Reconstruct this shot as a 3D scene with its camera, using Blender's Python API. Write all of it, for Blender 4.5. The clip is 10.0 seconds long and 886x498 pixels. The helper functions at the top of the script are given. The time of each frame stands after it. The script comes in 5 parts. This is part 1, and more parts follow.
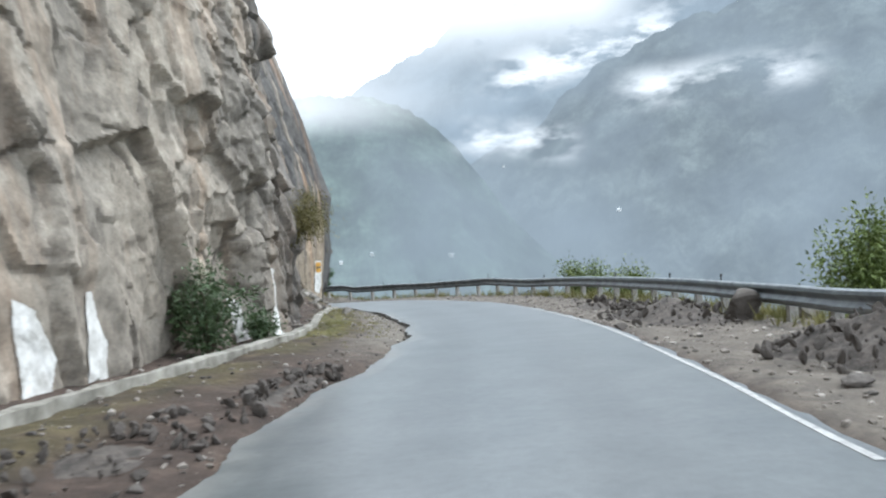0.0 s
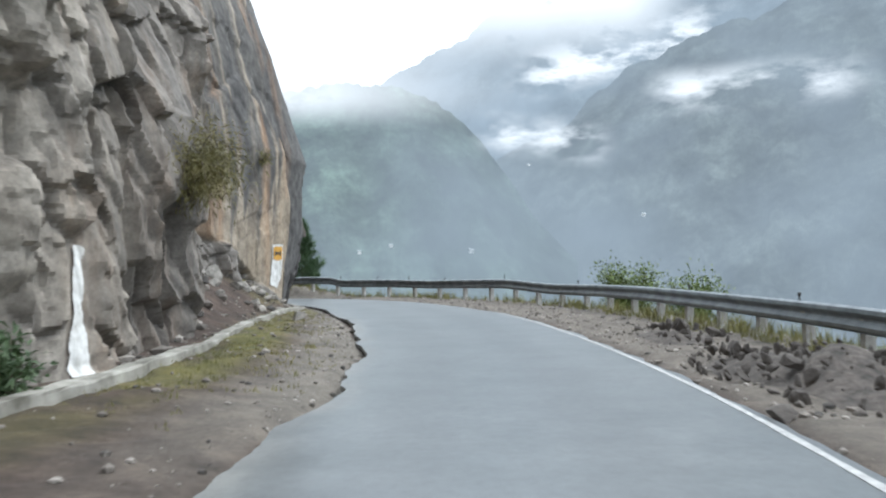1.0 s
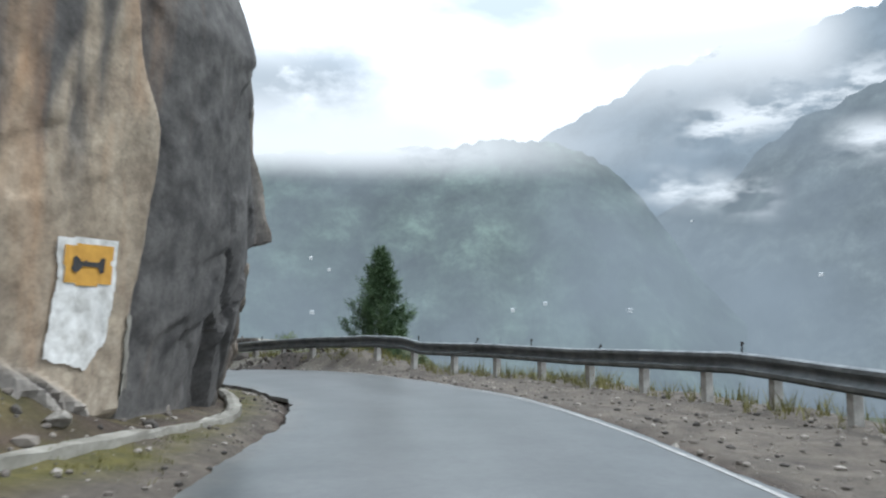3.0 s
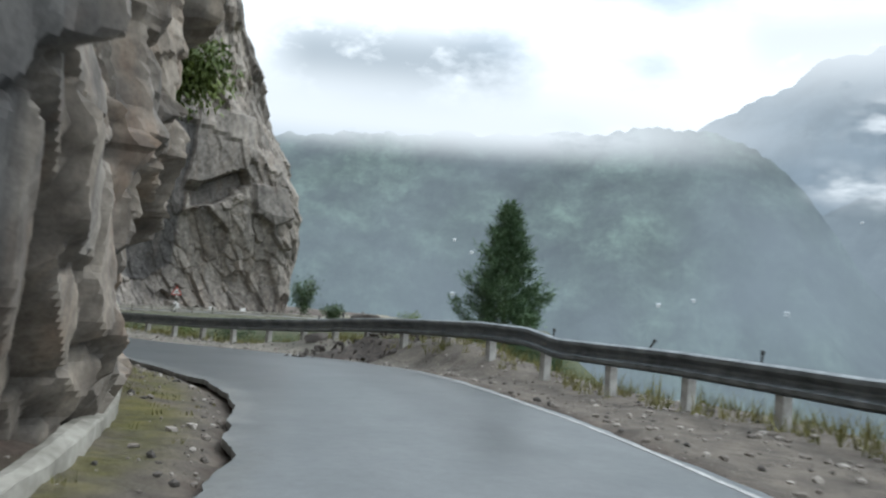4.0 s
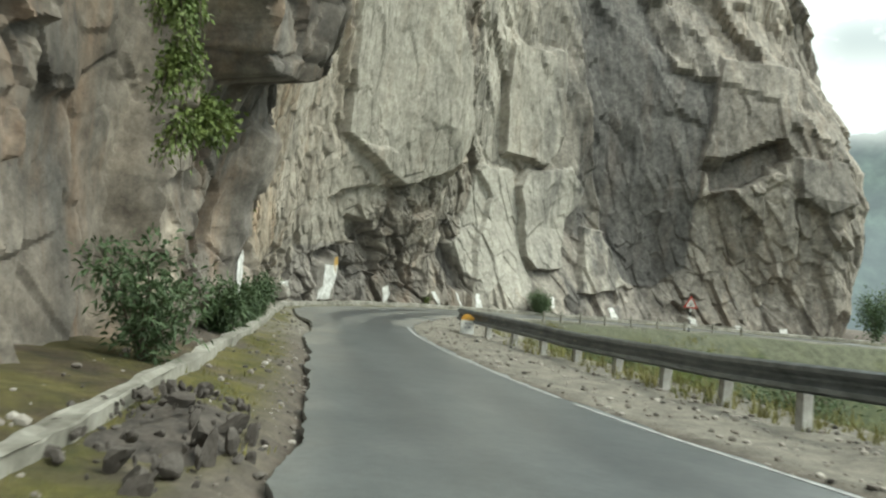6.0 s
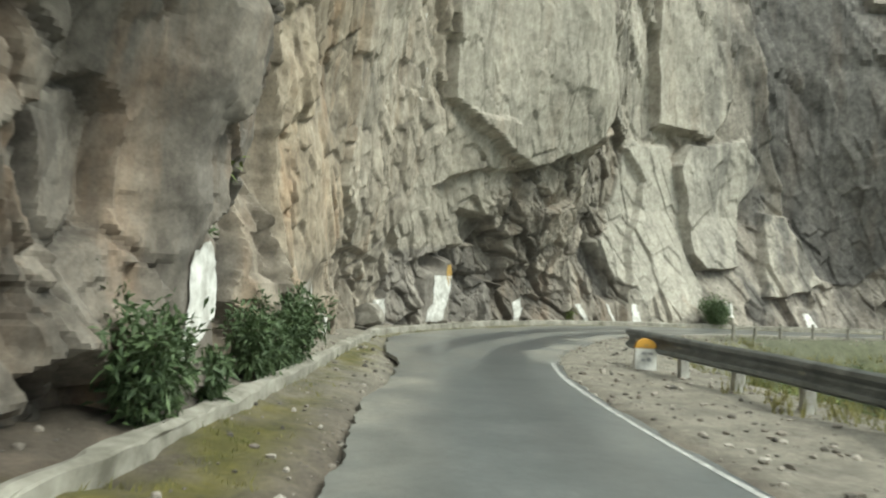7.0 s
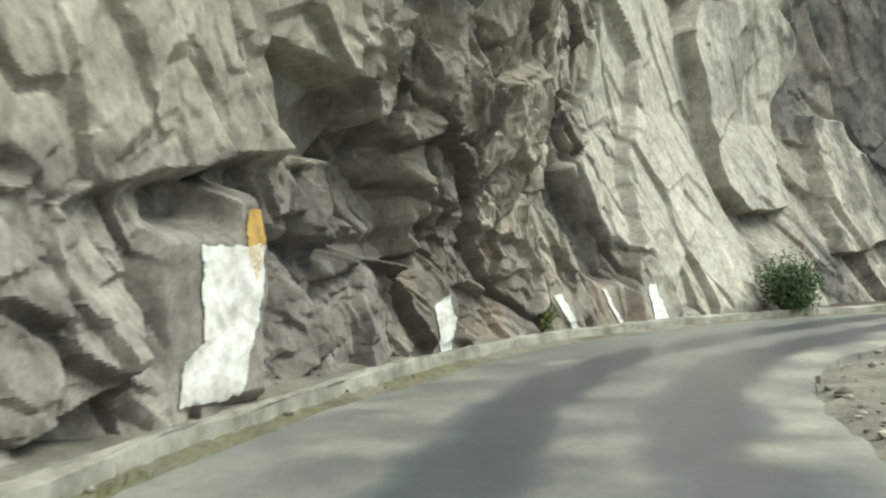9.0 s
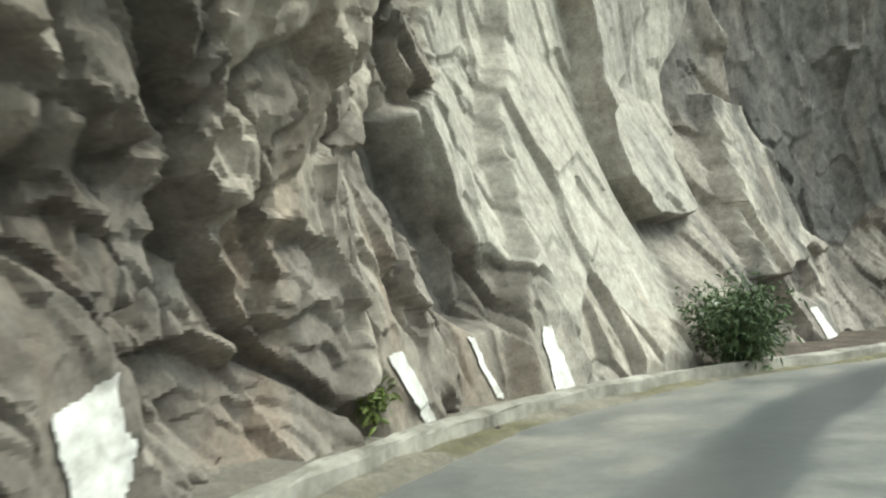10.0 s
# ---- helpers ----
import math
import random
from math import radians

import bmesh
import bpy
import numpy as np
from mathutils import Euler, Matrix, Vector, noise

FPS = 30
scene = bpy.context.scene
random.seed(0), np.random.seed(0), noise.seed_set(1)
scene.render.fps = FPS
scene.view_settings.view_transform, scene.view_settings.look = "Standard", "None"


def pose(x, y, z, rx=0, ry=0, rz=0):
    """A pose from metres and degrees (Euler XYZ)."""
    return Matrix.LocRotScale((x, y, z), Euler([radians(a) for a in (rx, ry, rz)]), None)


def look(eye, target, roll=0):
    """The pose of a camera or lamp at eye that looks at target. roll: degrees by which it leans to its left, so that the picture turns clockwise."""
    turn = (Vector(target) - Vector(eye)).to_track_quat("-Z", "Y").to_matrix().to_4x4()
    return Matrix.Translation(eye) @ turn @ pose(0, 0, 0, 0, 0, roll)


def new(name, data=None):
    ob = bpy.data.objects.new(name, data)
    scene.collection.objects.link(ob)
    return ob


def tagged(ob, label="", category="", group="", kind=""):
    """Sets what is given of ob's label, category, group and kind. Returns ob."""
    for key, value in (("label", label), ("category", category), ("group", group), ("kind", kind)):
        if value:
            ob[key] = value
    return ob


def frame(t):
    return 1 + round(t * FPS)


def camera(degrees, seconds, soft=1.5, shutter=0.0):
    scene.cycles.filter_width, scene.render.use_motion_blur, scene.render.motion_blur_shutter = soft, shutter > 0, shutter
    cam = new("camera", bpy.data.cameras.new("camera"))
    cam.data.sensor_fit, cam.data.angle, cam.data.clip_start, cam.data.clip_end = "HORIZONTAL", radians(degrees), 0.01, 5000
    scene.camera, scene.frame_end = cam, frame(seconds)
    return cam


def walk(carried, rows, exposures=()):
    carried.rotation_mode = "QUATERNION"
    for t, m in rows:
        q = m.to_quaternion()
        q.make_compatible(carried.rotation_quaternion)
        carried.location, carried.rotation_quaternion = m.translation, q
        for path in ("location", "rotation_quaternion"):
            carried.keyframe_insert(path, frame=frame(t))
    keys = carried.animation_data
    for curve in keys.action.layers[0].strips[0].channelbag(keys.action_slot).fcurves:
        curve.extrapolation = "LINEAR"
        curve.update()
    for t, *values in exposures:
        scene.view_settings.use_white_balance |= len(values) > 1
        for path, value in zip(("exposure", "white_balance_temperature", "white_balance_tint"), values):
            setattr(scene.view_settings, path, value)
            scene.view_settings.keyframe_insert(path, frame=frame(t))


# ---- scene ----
cam = camera(55.7, 10.0, soft=2.2, shutter=0.18)
PATH = [
    (0, (0.041, -0.014, 1.617), (0.035, 1.986, 1.669), -4.2),
    (0.5, (0.337, 5.337, 1.613), (0.362, 7.337, 1.637), -1.6),
    (1, (0.671, 10.493, 1.64), (0.616, 12.492, 1.682), -1.0),
    (1.5, (0.844, 15.876, 1.587), (0.713, 17.871, 1.65), -0.1),
    (2, (0.829, 21.326, 1.556), (0.595, 23.311, 1.634), 0.1),
    (2.5, (0.672, 26.646, 1.554), (0.321, 28.609, 1.716), 0.5),
    (2.7, (0.50, 28.816, 1.54), (0.116, 30.771, 1.714), 0.4),
    (3.8, (-1.632, 40.535, 1.46), (-2.264, 42.425, 1.631), 2.7),
    (4, (-2.325, 42.514, 1.46), (-3.071, 44.365, 1.596), 4.2),
    (4.5, (-4.395, 47.308, 1.44), (-5.388, 49.041, 1.55), 6.7),
    (5, (-7.127, 51.652, 1.357), (-8.448, 53.152, 1.431), 7.7),
    (5.5, (-10.774, 55.388, 1.248), (-12.325, 56.65, 1.297), 6.8),
    (5.7, (-12.288, 56.713, 1.21), (-13.892, 57.906, 1.266), 6.2),
    (6.8, (-21.54, 62.92, 1.08), (-23.338, 63.79, 1.162), 3.4),
    (7, (-23.433, 63.789, 1.04), (-25.255, 64.61, 1.119), 2.6),
    (7.5, (-28.32, 66.068, 0.9), (-30.188, 66.781, 0.966), 2.0),
    (8, (-33.342, 68.363, 0.86), (-35.167, 69.177, 0.932), 0.8),
    (8.5, (-38.178, 70.738, 0.9), (-39.923, 71.714, 0.952), 0.7),
    (9, (-42.759, 73.348, 0.85), (-44.417, 74.464, 0.912), -2.4),
    (9.5, (-46.806, 76.189, 0.86), (-48.313, 77.501, 0.947), -3.2),
    (10, (-50.37, 79.473, 0.82), (-51.703, 80.958, 0.95), -3.3),
]
walk(cam, [(t, look(eye, target, roll)) for t, eye, target, roll in PATH],
     [(0, 0.68, 6000, 8), (2.5, 0.36, 6000, 8), (4.5, 0.2, 6050, 5), (5.5, 0.5, 6500, -4), (7.5, 0.8, 6850, -3), (8.5, 0.86, 6750, -3), (10, 1.03, 6650, -3)])

# ---- light ----
world = bpy.data.worlds.new("sky")
scene.world = world
world.use_nodes = True
wn, wl = world.node_tree.nodes, world.node_tree.links
wn.clear()
w_out = wn.new("ShaderNodeOutputWorld")
w_bg = wn.new("ShaderNodeBackground")
w_sky = wn.new("ShaderNodeTexSky")
w_sky.sky_type, w_sky.sun_disc = "NISHITA", False
w_sky.sun_elevation, w_sky.sun_rotation = radians(49), radians(52)
w_map = wn.new("ShaderNodeMapping")
w_map.inputs["Scale"].default_value = (1.0, 1.0, 2.6)
w_tc = wn.new("ShaderNodeTexCoord")
w_noise = wn.new("ShaderNodeTexNoise")
w_noise.inputs["Scale"].default_value, w_noise.inputs["Detail"].default_value = 2.6, 7.0
w_ramp = wn.new("ShaderNodeValToRGB")
w_ramp.color_ramp.elements[0].position, w_ramp.color_ramp.elements[0].color = 0.40, (8.6, 9.6, 10.6, 1)
w_ramp.color_ramp.elements[1].position, w_ramp.color_ramp.elements[1].color = 0.52, (16.0, 16.4, 16.6, 1)
w_mix = wn.new("ShaderNodeMix")
w_mix.data_type = "RGBA"
w_mix.inputs[0].default_value = 0.9
wl.new(w_tc.outputs["Generated"], w_map.inputs["Vector"])
wl.new(w_map.outputs[0], w_noise.inputs["Vector"])
wl.new(w_noise.outputs[0], w_ramp.inputs[0])
wl.new(w_sky.outputs[0], w_mix.inputs[6])
wl.new(w_ramp.outputs[0], w_mix.inputs[7])
w_sep = wn.new("ShaderNodeSeparateXYZ")
w_lift = wn.new("ShaderNodeMapRange")
w_lift.inputs["From Min"].default_value, w_lift.inputs["From Max"].default_value = 0.0, 1.0
w_lift.inputs["To Min"].default_value, w_lift.inputs["To Max"].default_value = 0.75, 2.1
w_mul = wn.new("ShaderNodeMix")
w_mul.data_type, w_mul.blend_type = "RGBA", "MULTIPLY"
w_mul.inputs[0].default_value = 1.0
wl.new(w_tc.outputs["Generated"], w_sep.inputs[0])
wl.new(w_sep.outputs["Z"], w_lift.inputs["Value"])
wl.new(w_mix.outputs[2], w_mul.inputs[6])
wl.new(w_lift.outputs[0], w_mul.inputs[7])
wl.new(w_mul.outputs[2], w_bg.inputs["Color"])
w_bg.inputs["Strength"].default_value = 0.067
wl.new(w_bg.outputs[0], w_out.inputs[0])
sun = new("sun", bpy.data.lights.new("sun", "SUN"))
sun.data.energy, sun.data.angle, sun.data.color = 1.4, radians(18), (1.0, 0.96, 0.9)
sun.matrix_world = look((0, 0, 50), (-0.62, -0.48, 49.1))


# ---- noise in numpy ----
def hash01(i, j, seed):
    h = (i.astype(np.int64) * 374761393 + j.astype(np.int64) * 668265263 + seed * 974634541) & 0xFFFFFFFF
    h = ((h ^ (h >> 13)) * 1274126177) & 0xFFFFFFFF
    h = h ^ (h >> 16)
    return (h & 0xFFFFFF) / float(0x1000000)


def value_noise(u, v, seed):
    i, j = np.floor(u), np.floor(v)
    a, b = u - i, v - j
    a, b = a * a * (3 - 2 * a), b * b * (3 - 2 * b)
    n = lambda p, q: hash01(i + p, j + q, seed)
    return (n(0, 0) * (1 - a) + n(1, 0) * a) * (1 - b) + (n(0, 1) * (1 - a) + n(1, 1) * a) * b


def fbm(u, v, seed, octaves=4):
    u, v = np.asarray(u, float), np.asarray(v, float)
    total, amp, norm = np.zeros_like(u), 1.0, 0.0
    for k in range(octaves):
        total += amp * value_noise(u * 2 ** k + 17.3 * k, v * 2 ** k - 9.1 * k, seed + k)
        norm += amp
        amp *= 0.5
    return total / norm * 2 - 1


def blocks(u, v, seed, blend):
    """Broken blocks, each with a plane of its own: the height (eased over the joints), the gap to the next block and the block's own number."""
    i, j = np.floor(u), np.floor(v)
    f1, f2 = np.full(u.shape, 9.0), np.full(u.shape, 9.0)
    h1, h2, number = np.zeros(u.shape), np.zeros(u.shape), np.zeros(u.shape)
    for p in (-1, 0, 1):
        for q in (-1, 0, 1):
            ci, cj = i + p, j + q
            r = [hash01(ci, cj, seed + 7 * k) for k in range(6)]
            du, dv = u - ci - r[0], v - cj - r[1]
            d = np.maximum(np.abs(du + 0.35 * dv), np.abs(dv - 0.25 * du)) + 0.35 * np.hypot(du, dv)
            h = 0.7 * (r[2] - 0.5) + (r[3] - 0.5) * 1.6 * du + (r[4] - 0.72) * 1.3 * dv
            near, second = d < f1, d < f2
            h2 = np.where(near, h1, np.where(second, h, h2))
            f2 = np.where(near, f1, np.minimum(f2, d))
            h1 = np.where(near, h, h1)
            number = np.where(near, r[5], number)
            f1 = np.where(near, d, f1)
    gap = f2 - f1
    w = 0.5 + 0.5 * np.clip(gap / blend, 0, 1)
    return h1 * w + h2 * (1 - w), gap, number


def facet(u, v, seed, turn):
    """Broken planes: straight facets between random heights on a slanted net, meeting in sharp edges; -0.5 to 0.5."""
    ca, sa = math.cos(turn), math.sin(turn)
    u, v = u * ca + v * sa, v * ca - u * sa
    u, v = u - 0.5 * v + 31.7, v + 13.1
    i, j = np.floor(u), np.floor(v)
    a, b = u - i, v - j
    n = lambda p, q: hash01(i + p, j + q, seed)
    low = n(0, 0) * (1 - a - b) + n(1, 0) * a + n(0, 1) * b
    high = n(1, 1) * (a + b - 1) + n(1, 0) * (1 - b) + n(0, 1) * (1 - a)
    return np.where(a + b < 1, low, high) - 0.5


def smooth(a, b, x):
    t = np.clip((np.asarray(x, float) - a) / (b - a), 0, 1)
    return t * t * (3 - 2 * t)


def curve(points, step):
    """A smooth line through points, at even steps: places as an array."""
    p = np.array(points, float)
    p = np.vstack([2 * p[0] - p[1], p, 2 * p[-1] - p[-2]])
    out = []
    for k in range(1, len(p) - 2):
        n = max(2, int(np.linalg.norm(p[k + 1][:2] - p[k][:2]) / 0.05))
        t = np.linspace(0, 1, n, endpoint=False)[:, None]
        out.append(0.5 * (2 * p[k] + (p[k + 1] - p[k - 1]) * t + (2 * p[k - 1] - 5 * p[k] + 4 * p[k + 1] - p[k + 2]) * t ** 2
                          + (3 * p[k] - p[k - 1] - 3 * p[k + 1] + p[k + 2]) * t ** 3))
    q = np.vstack(out + [p[-2][None]])
    s = np.concatenate([[0], np.cumsum(np.linalg.norm(np.diff(q[:, :2], axis=0), axis=1))])
    at = np.linspace(0, s[-1], max(2, int(s[-1] / step) + 1))
    return np.stack([np.interp(at, s, q[:, k]) for k in range(q.shape[1])], 1)


def beside(line, x, y):
    """Signed distance of places from a line (positive: to its left) and how far along it they lie."""
    best, side, along = np.full(x.shape, 1e9), np.zeros(x.shape), np.zeros(x.shape)
    s = 0.0
    for k, (a, b) in enumerate(zip(line[:-1], line[1:])):
        d = b[:2] - a[:2]
        n = np.linalg.norm(d)
        raw = ((x - a[0]) * d[0] + (y - a[1]) * d[1]) / n ** 2
        lo, hi = (-1e9 if k == 0 else 0), (1e9 if k == len(line) - 2 else 1)
        t = np.clip(raw, lo, hi)
        r = np.hypot(x - a[0] - t * d[0], y - a[1] - t * d[1])
        cross = d[0] * (y - a[1]) - d[1] * (x - a[0])
        near = r < best
        best, side, along = np.where(near, r, best), np.where(near, np.sign(cross), side), np.where(near, s + np.clip(t, 0, 1) * n, along)
        s += n
    return best * side, along


# ---- plan of the road ----
LEFT_EDGE = curve([(-2.3, -14), (-2.2, 0), (-2.15, 9), (-1.3, 16.5), (-1.2, 25), (-1.75, 29.6), (-2.2, 32), (-3.5, 38.5), (-5.7, 46), (-7.4, 49.7), (-10.8, 54.1),
                   (-15.4, 57.8), (-20.5, 61.2), (-26.9, 64.4), (-33.5, 67.35), (-38.7, 69.7), (-44, 71.6), (-47, 73.0), (-49.9, 75.5), (-52.6, 79.2), (-54.8, 82.9), (-55.9, 86.2), (-56.3, 89.2),
                   (-56, 92.5), (-55, 96.3), (-54, 101), (-52.9, 106.4), (-50, 111.6), (-46.6, 116), (-45.6, 123), (-48.5, 132)], 1.0)
RIGHT_EDGE = curve([(3.1, -14), (3.05, 4), (3.4, 11), (3.65, 18), (3.6, 23), (3.17, 29.5), (2.25, 37), (0.6, 43.2), (-1.4, 48.5), (-3.2, 51.7), (-5.6, 55.3),
                    (-9.5, 60.4), (-13.4, 63.6), (-17.9, 65.8), (-22.5, 67.2), (-28.6, 69.2), (-33, 70.8), (-37.6, 72.8), (-41.6, 75.2), (-45, 78.2), (-47.7, 81),
                    (-49.8, 84.5), (-51, 90), (-51.1, 95), (-50.4, 100), (-49, 104.5), (-46.4, 109), (-43.2, 114.5), (-42, 123), (-44, 133)], 1.0)
KERB = curve([(-5.6, -14), (-5.4, 4), (-5.1, 10), (-4.5, 15), (-3.95, 19), (-3.9, 22.5), (-4.2, 26), (-4.7, 30), (-5.1, 34), (-5.4, 38), (-5.7, 42), (-6.2, 45),
              (-8.0, 48.3), (-11.3, 52.2), (-15.9, 56.4), (-19.1, 58.4), (-23.2, 60.6), (-30, 64), (-35.6, 66.8), (-39.6, 68.7), (-44.8, 71.2), (-47.2, 72.4), (-50.4, 75.2),
              (-53.1, 78.9), (-55.2, 82.3), (-56.6, 86), (-57.0, 89), (-56.8, 92.2), (-55.7, 96), (-54.6, 101), (-53.6, 106.5), (-50.8, 111.8), (-48, 117), (-47, 123), (-50, 132)], 1.0)
RAIL = curve([(6.9, -8), (7, 4), (7.1, 13), (7.3, 21), (7.15, 28), (6.4, 36), (5.3, 42), (4, 46), (2.3, 50), (0, 53.5), (-2.4, 56.5), (-5.2, 59.3), (-8.5, 62), (-12, 64.7),
              (-18, 68.7), (-23, 70.7), (-28, 72.6), (-33.2, 74.3), (-38.2, 75.75), (-39.9, 76.2)], 0.25)
BENCH = curve([(8.3, -40), (8.2, 0), (8.4, 21), (8.2, 28), (7.3, 37), (6.2, 42.6), (3, 51), (-1.6, 57.5), (-7.7, 63), (-11.5, 66), (-17.5, 70.2), (-28, 74), (-38.5, 77.3), (-43.5, 80.3),
               (-46.9, 84.8), (-48.6, 90), (-48.8, 95), (-48.1, 99.5), (-46.8, 103.8), (-44.2, 107.8), (-40.8, 113.8), (-39.4, 123), (-41.5, 134), (-60, 165), (-400, 300)], 1.5)


def road_z(x):
    return -0.65 * smooth(-2, -28, x)


def plan_distances(x, y):
    """Distances to the left of the road's two edges, the kerb and the rim of the bench."""
    return [beside(line, x, y)[0] for line in (LEFT_EDGE, RIGHT_EDGE, KERB, BENCH)]


def ground_shape(x, y):
    """Height of the ground: the bench that carries the road, its verges, the talus and the drop into the valley."""
    x, y = np.asarray(x, float), np.asarray(y, float)
    z = road_z(x)
    dl, dr, dk, db = plan_distances(x, y)
    on_road = (dl < 0.1) & (dr > -0.1)
    near = np.where(x < -44, 0.35, 1.0)
    z = z + near * 0.24 * smooth(0.1, 2.4, dl)
    talus = smooth(27, 33, y) * (1 - smooth(39.5, 42.5, y)) * (x > -14)
    z = z + np.clip(dk, 0, 6) * (0.12 * (1 - smooth(84, 90, y)) + 0.62 * talus)
    right = np.clip(-dr, 0, None)
    z = z - 0.05 * smooth(0.2, 1.2, right)
    z = z + 0.55 * np.exp(-(((x + 10.4) / 3.6) ** 2 + ((y - 63.6) / 3.0) ** 2)) * smooth(0.6, 2.0, right)
    z = z + 0.45 * smooth(-8, -12, x) * smooth(-22, -16, x) * smooth(1.0, 2.6, right)
    rough = np.where(on_road, 0.0, 1.0) * smooth(0.0, 0.8, np.maximum(dl, right))
    z = z + rough * (0.09 * fbm(x * 0.7, y * 0.7, 11, 3) + 0.05 * fbm(x * 3.1, y * 3.1, 12, 3))
    out = np.clip(-db, 0, None)
    z = z - np.minimum(out * 0.75 + 0.05 * np.minimum(out, 30) ** 1.5, 95 + 6 * fbm(x / 60, y / 60, 5, 3)) + smooth(1, 12, out) * 1.2 * fbm(x / 7, y / 7, 9, 4)
    z = np.where((dl < 0.35) & (dr > -0.35), z - 0.17 * smooth(-0.35, 0.0, -np.maximum(dl, -dr)), z)
    return z, dl, dr, dk, db


# ---- materials ----
def material(name, rough=0.85):
    m = bpy.data.materials.new(name)
    m.use_nodes = True
    b = m.node_tree.nodes["Principled BSDF"]
    b.inputs["Roughness"].default_value = rough
    return m, m.node_tree.nodes, m.node_tree.links, b


def node_noise(n, l, scale, detail=6.0, rough=0.6, stretch=None, source="Object"):
    tc = n.new("ShaderNodeTexCoord")
    t = n.new("ShaderNodeTexNoise")
    t.inputs["Scale"].default_value, t.inputs["Detail"].default_value, t.inputs["Roughness"].default_value = scale, detail, rough
    if stretch:
        mp = n.new("ShaderNodeMapping")
        mp.inputs["Scale"].default_value = stretch
        l.new(tc.outputs[source], mp.inputs["Vector"])
        l.new(mp.outputs[0], t.inputs["Vector"])
    else:
        l.new(tc.outputs[source], t.inputs["Vector"])
    return t.outputs["Fac"]


def node_ramp(n, l, value, stops):
    r = n.new("ShaderNodeValToRGB")
    while len(r.color_ramp.elements) < len(stops):
        r.color_ramp.elements.new(0.5)
    for e, (p, c) in zip(r.color_ramp.elements, stops):
        e.position, e.color = p, (*c, 1) if len(c) == 3 else c
    l.new(value, r.inputs[0])
    return r.outputs[0]


def node_mix(n, l, fac, a, b, blend="MIX"):
    m = n.new("ShaderNodeMix")
    m.data_type, m.blend_type = "RGBA", blend
    for socket, v in ((m.inputs[0], fac), (m.inputs[6], a), (m.inputs[7], b)):
        if isinstance(v, (int, float)):
            socket.default_value = v
        elif isinstance(v, tuple):
            socket.default_value = (*v, 1)
        else:
            l.new(v, socket)
    return m.outputs[2]


def node_math(n, l, op, a, b=0.0):
    m = n.new("ShaderNodeMath")
    m.operation, m.use_clamp = op, op in ("MULTIPLY", "ADD")
    for socket, v in ((m.inputs[0], a), (m.inputs[1], b)):
        if isinstance(v, (int, float)):
            socket.default_value = v
        else:
            l.new(v, socket)
    return m.outputs[0]


def node_bump(n, l, bsdf, height, strength, distance):
    b = n.new("ShaderNodeBump")
    b.inputs["Strength"].default_value, b.inputs["Distance"].default_value = strength, distance
    l.new(height, b.inputs["Height"])
    l.new(b.outputs[0], bsdf.inputs["Normal"])


def node_attr(n, name):
    a = n.new("ShaderNodeAttribute")
    a.attribute_name = name
    return a.outputs["Fac"]


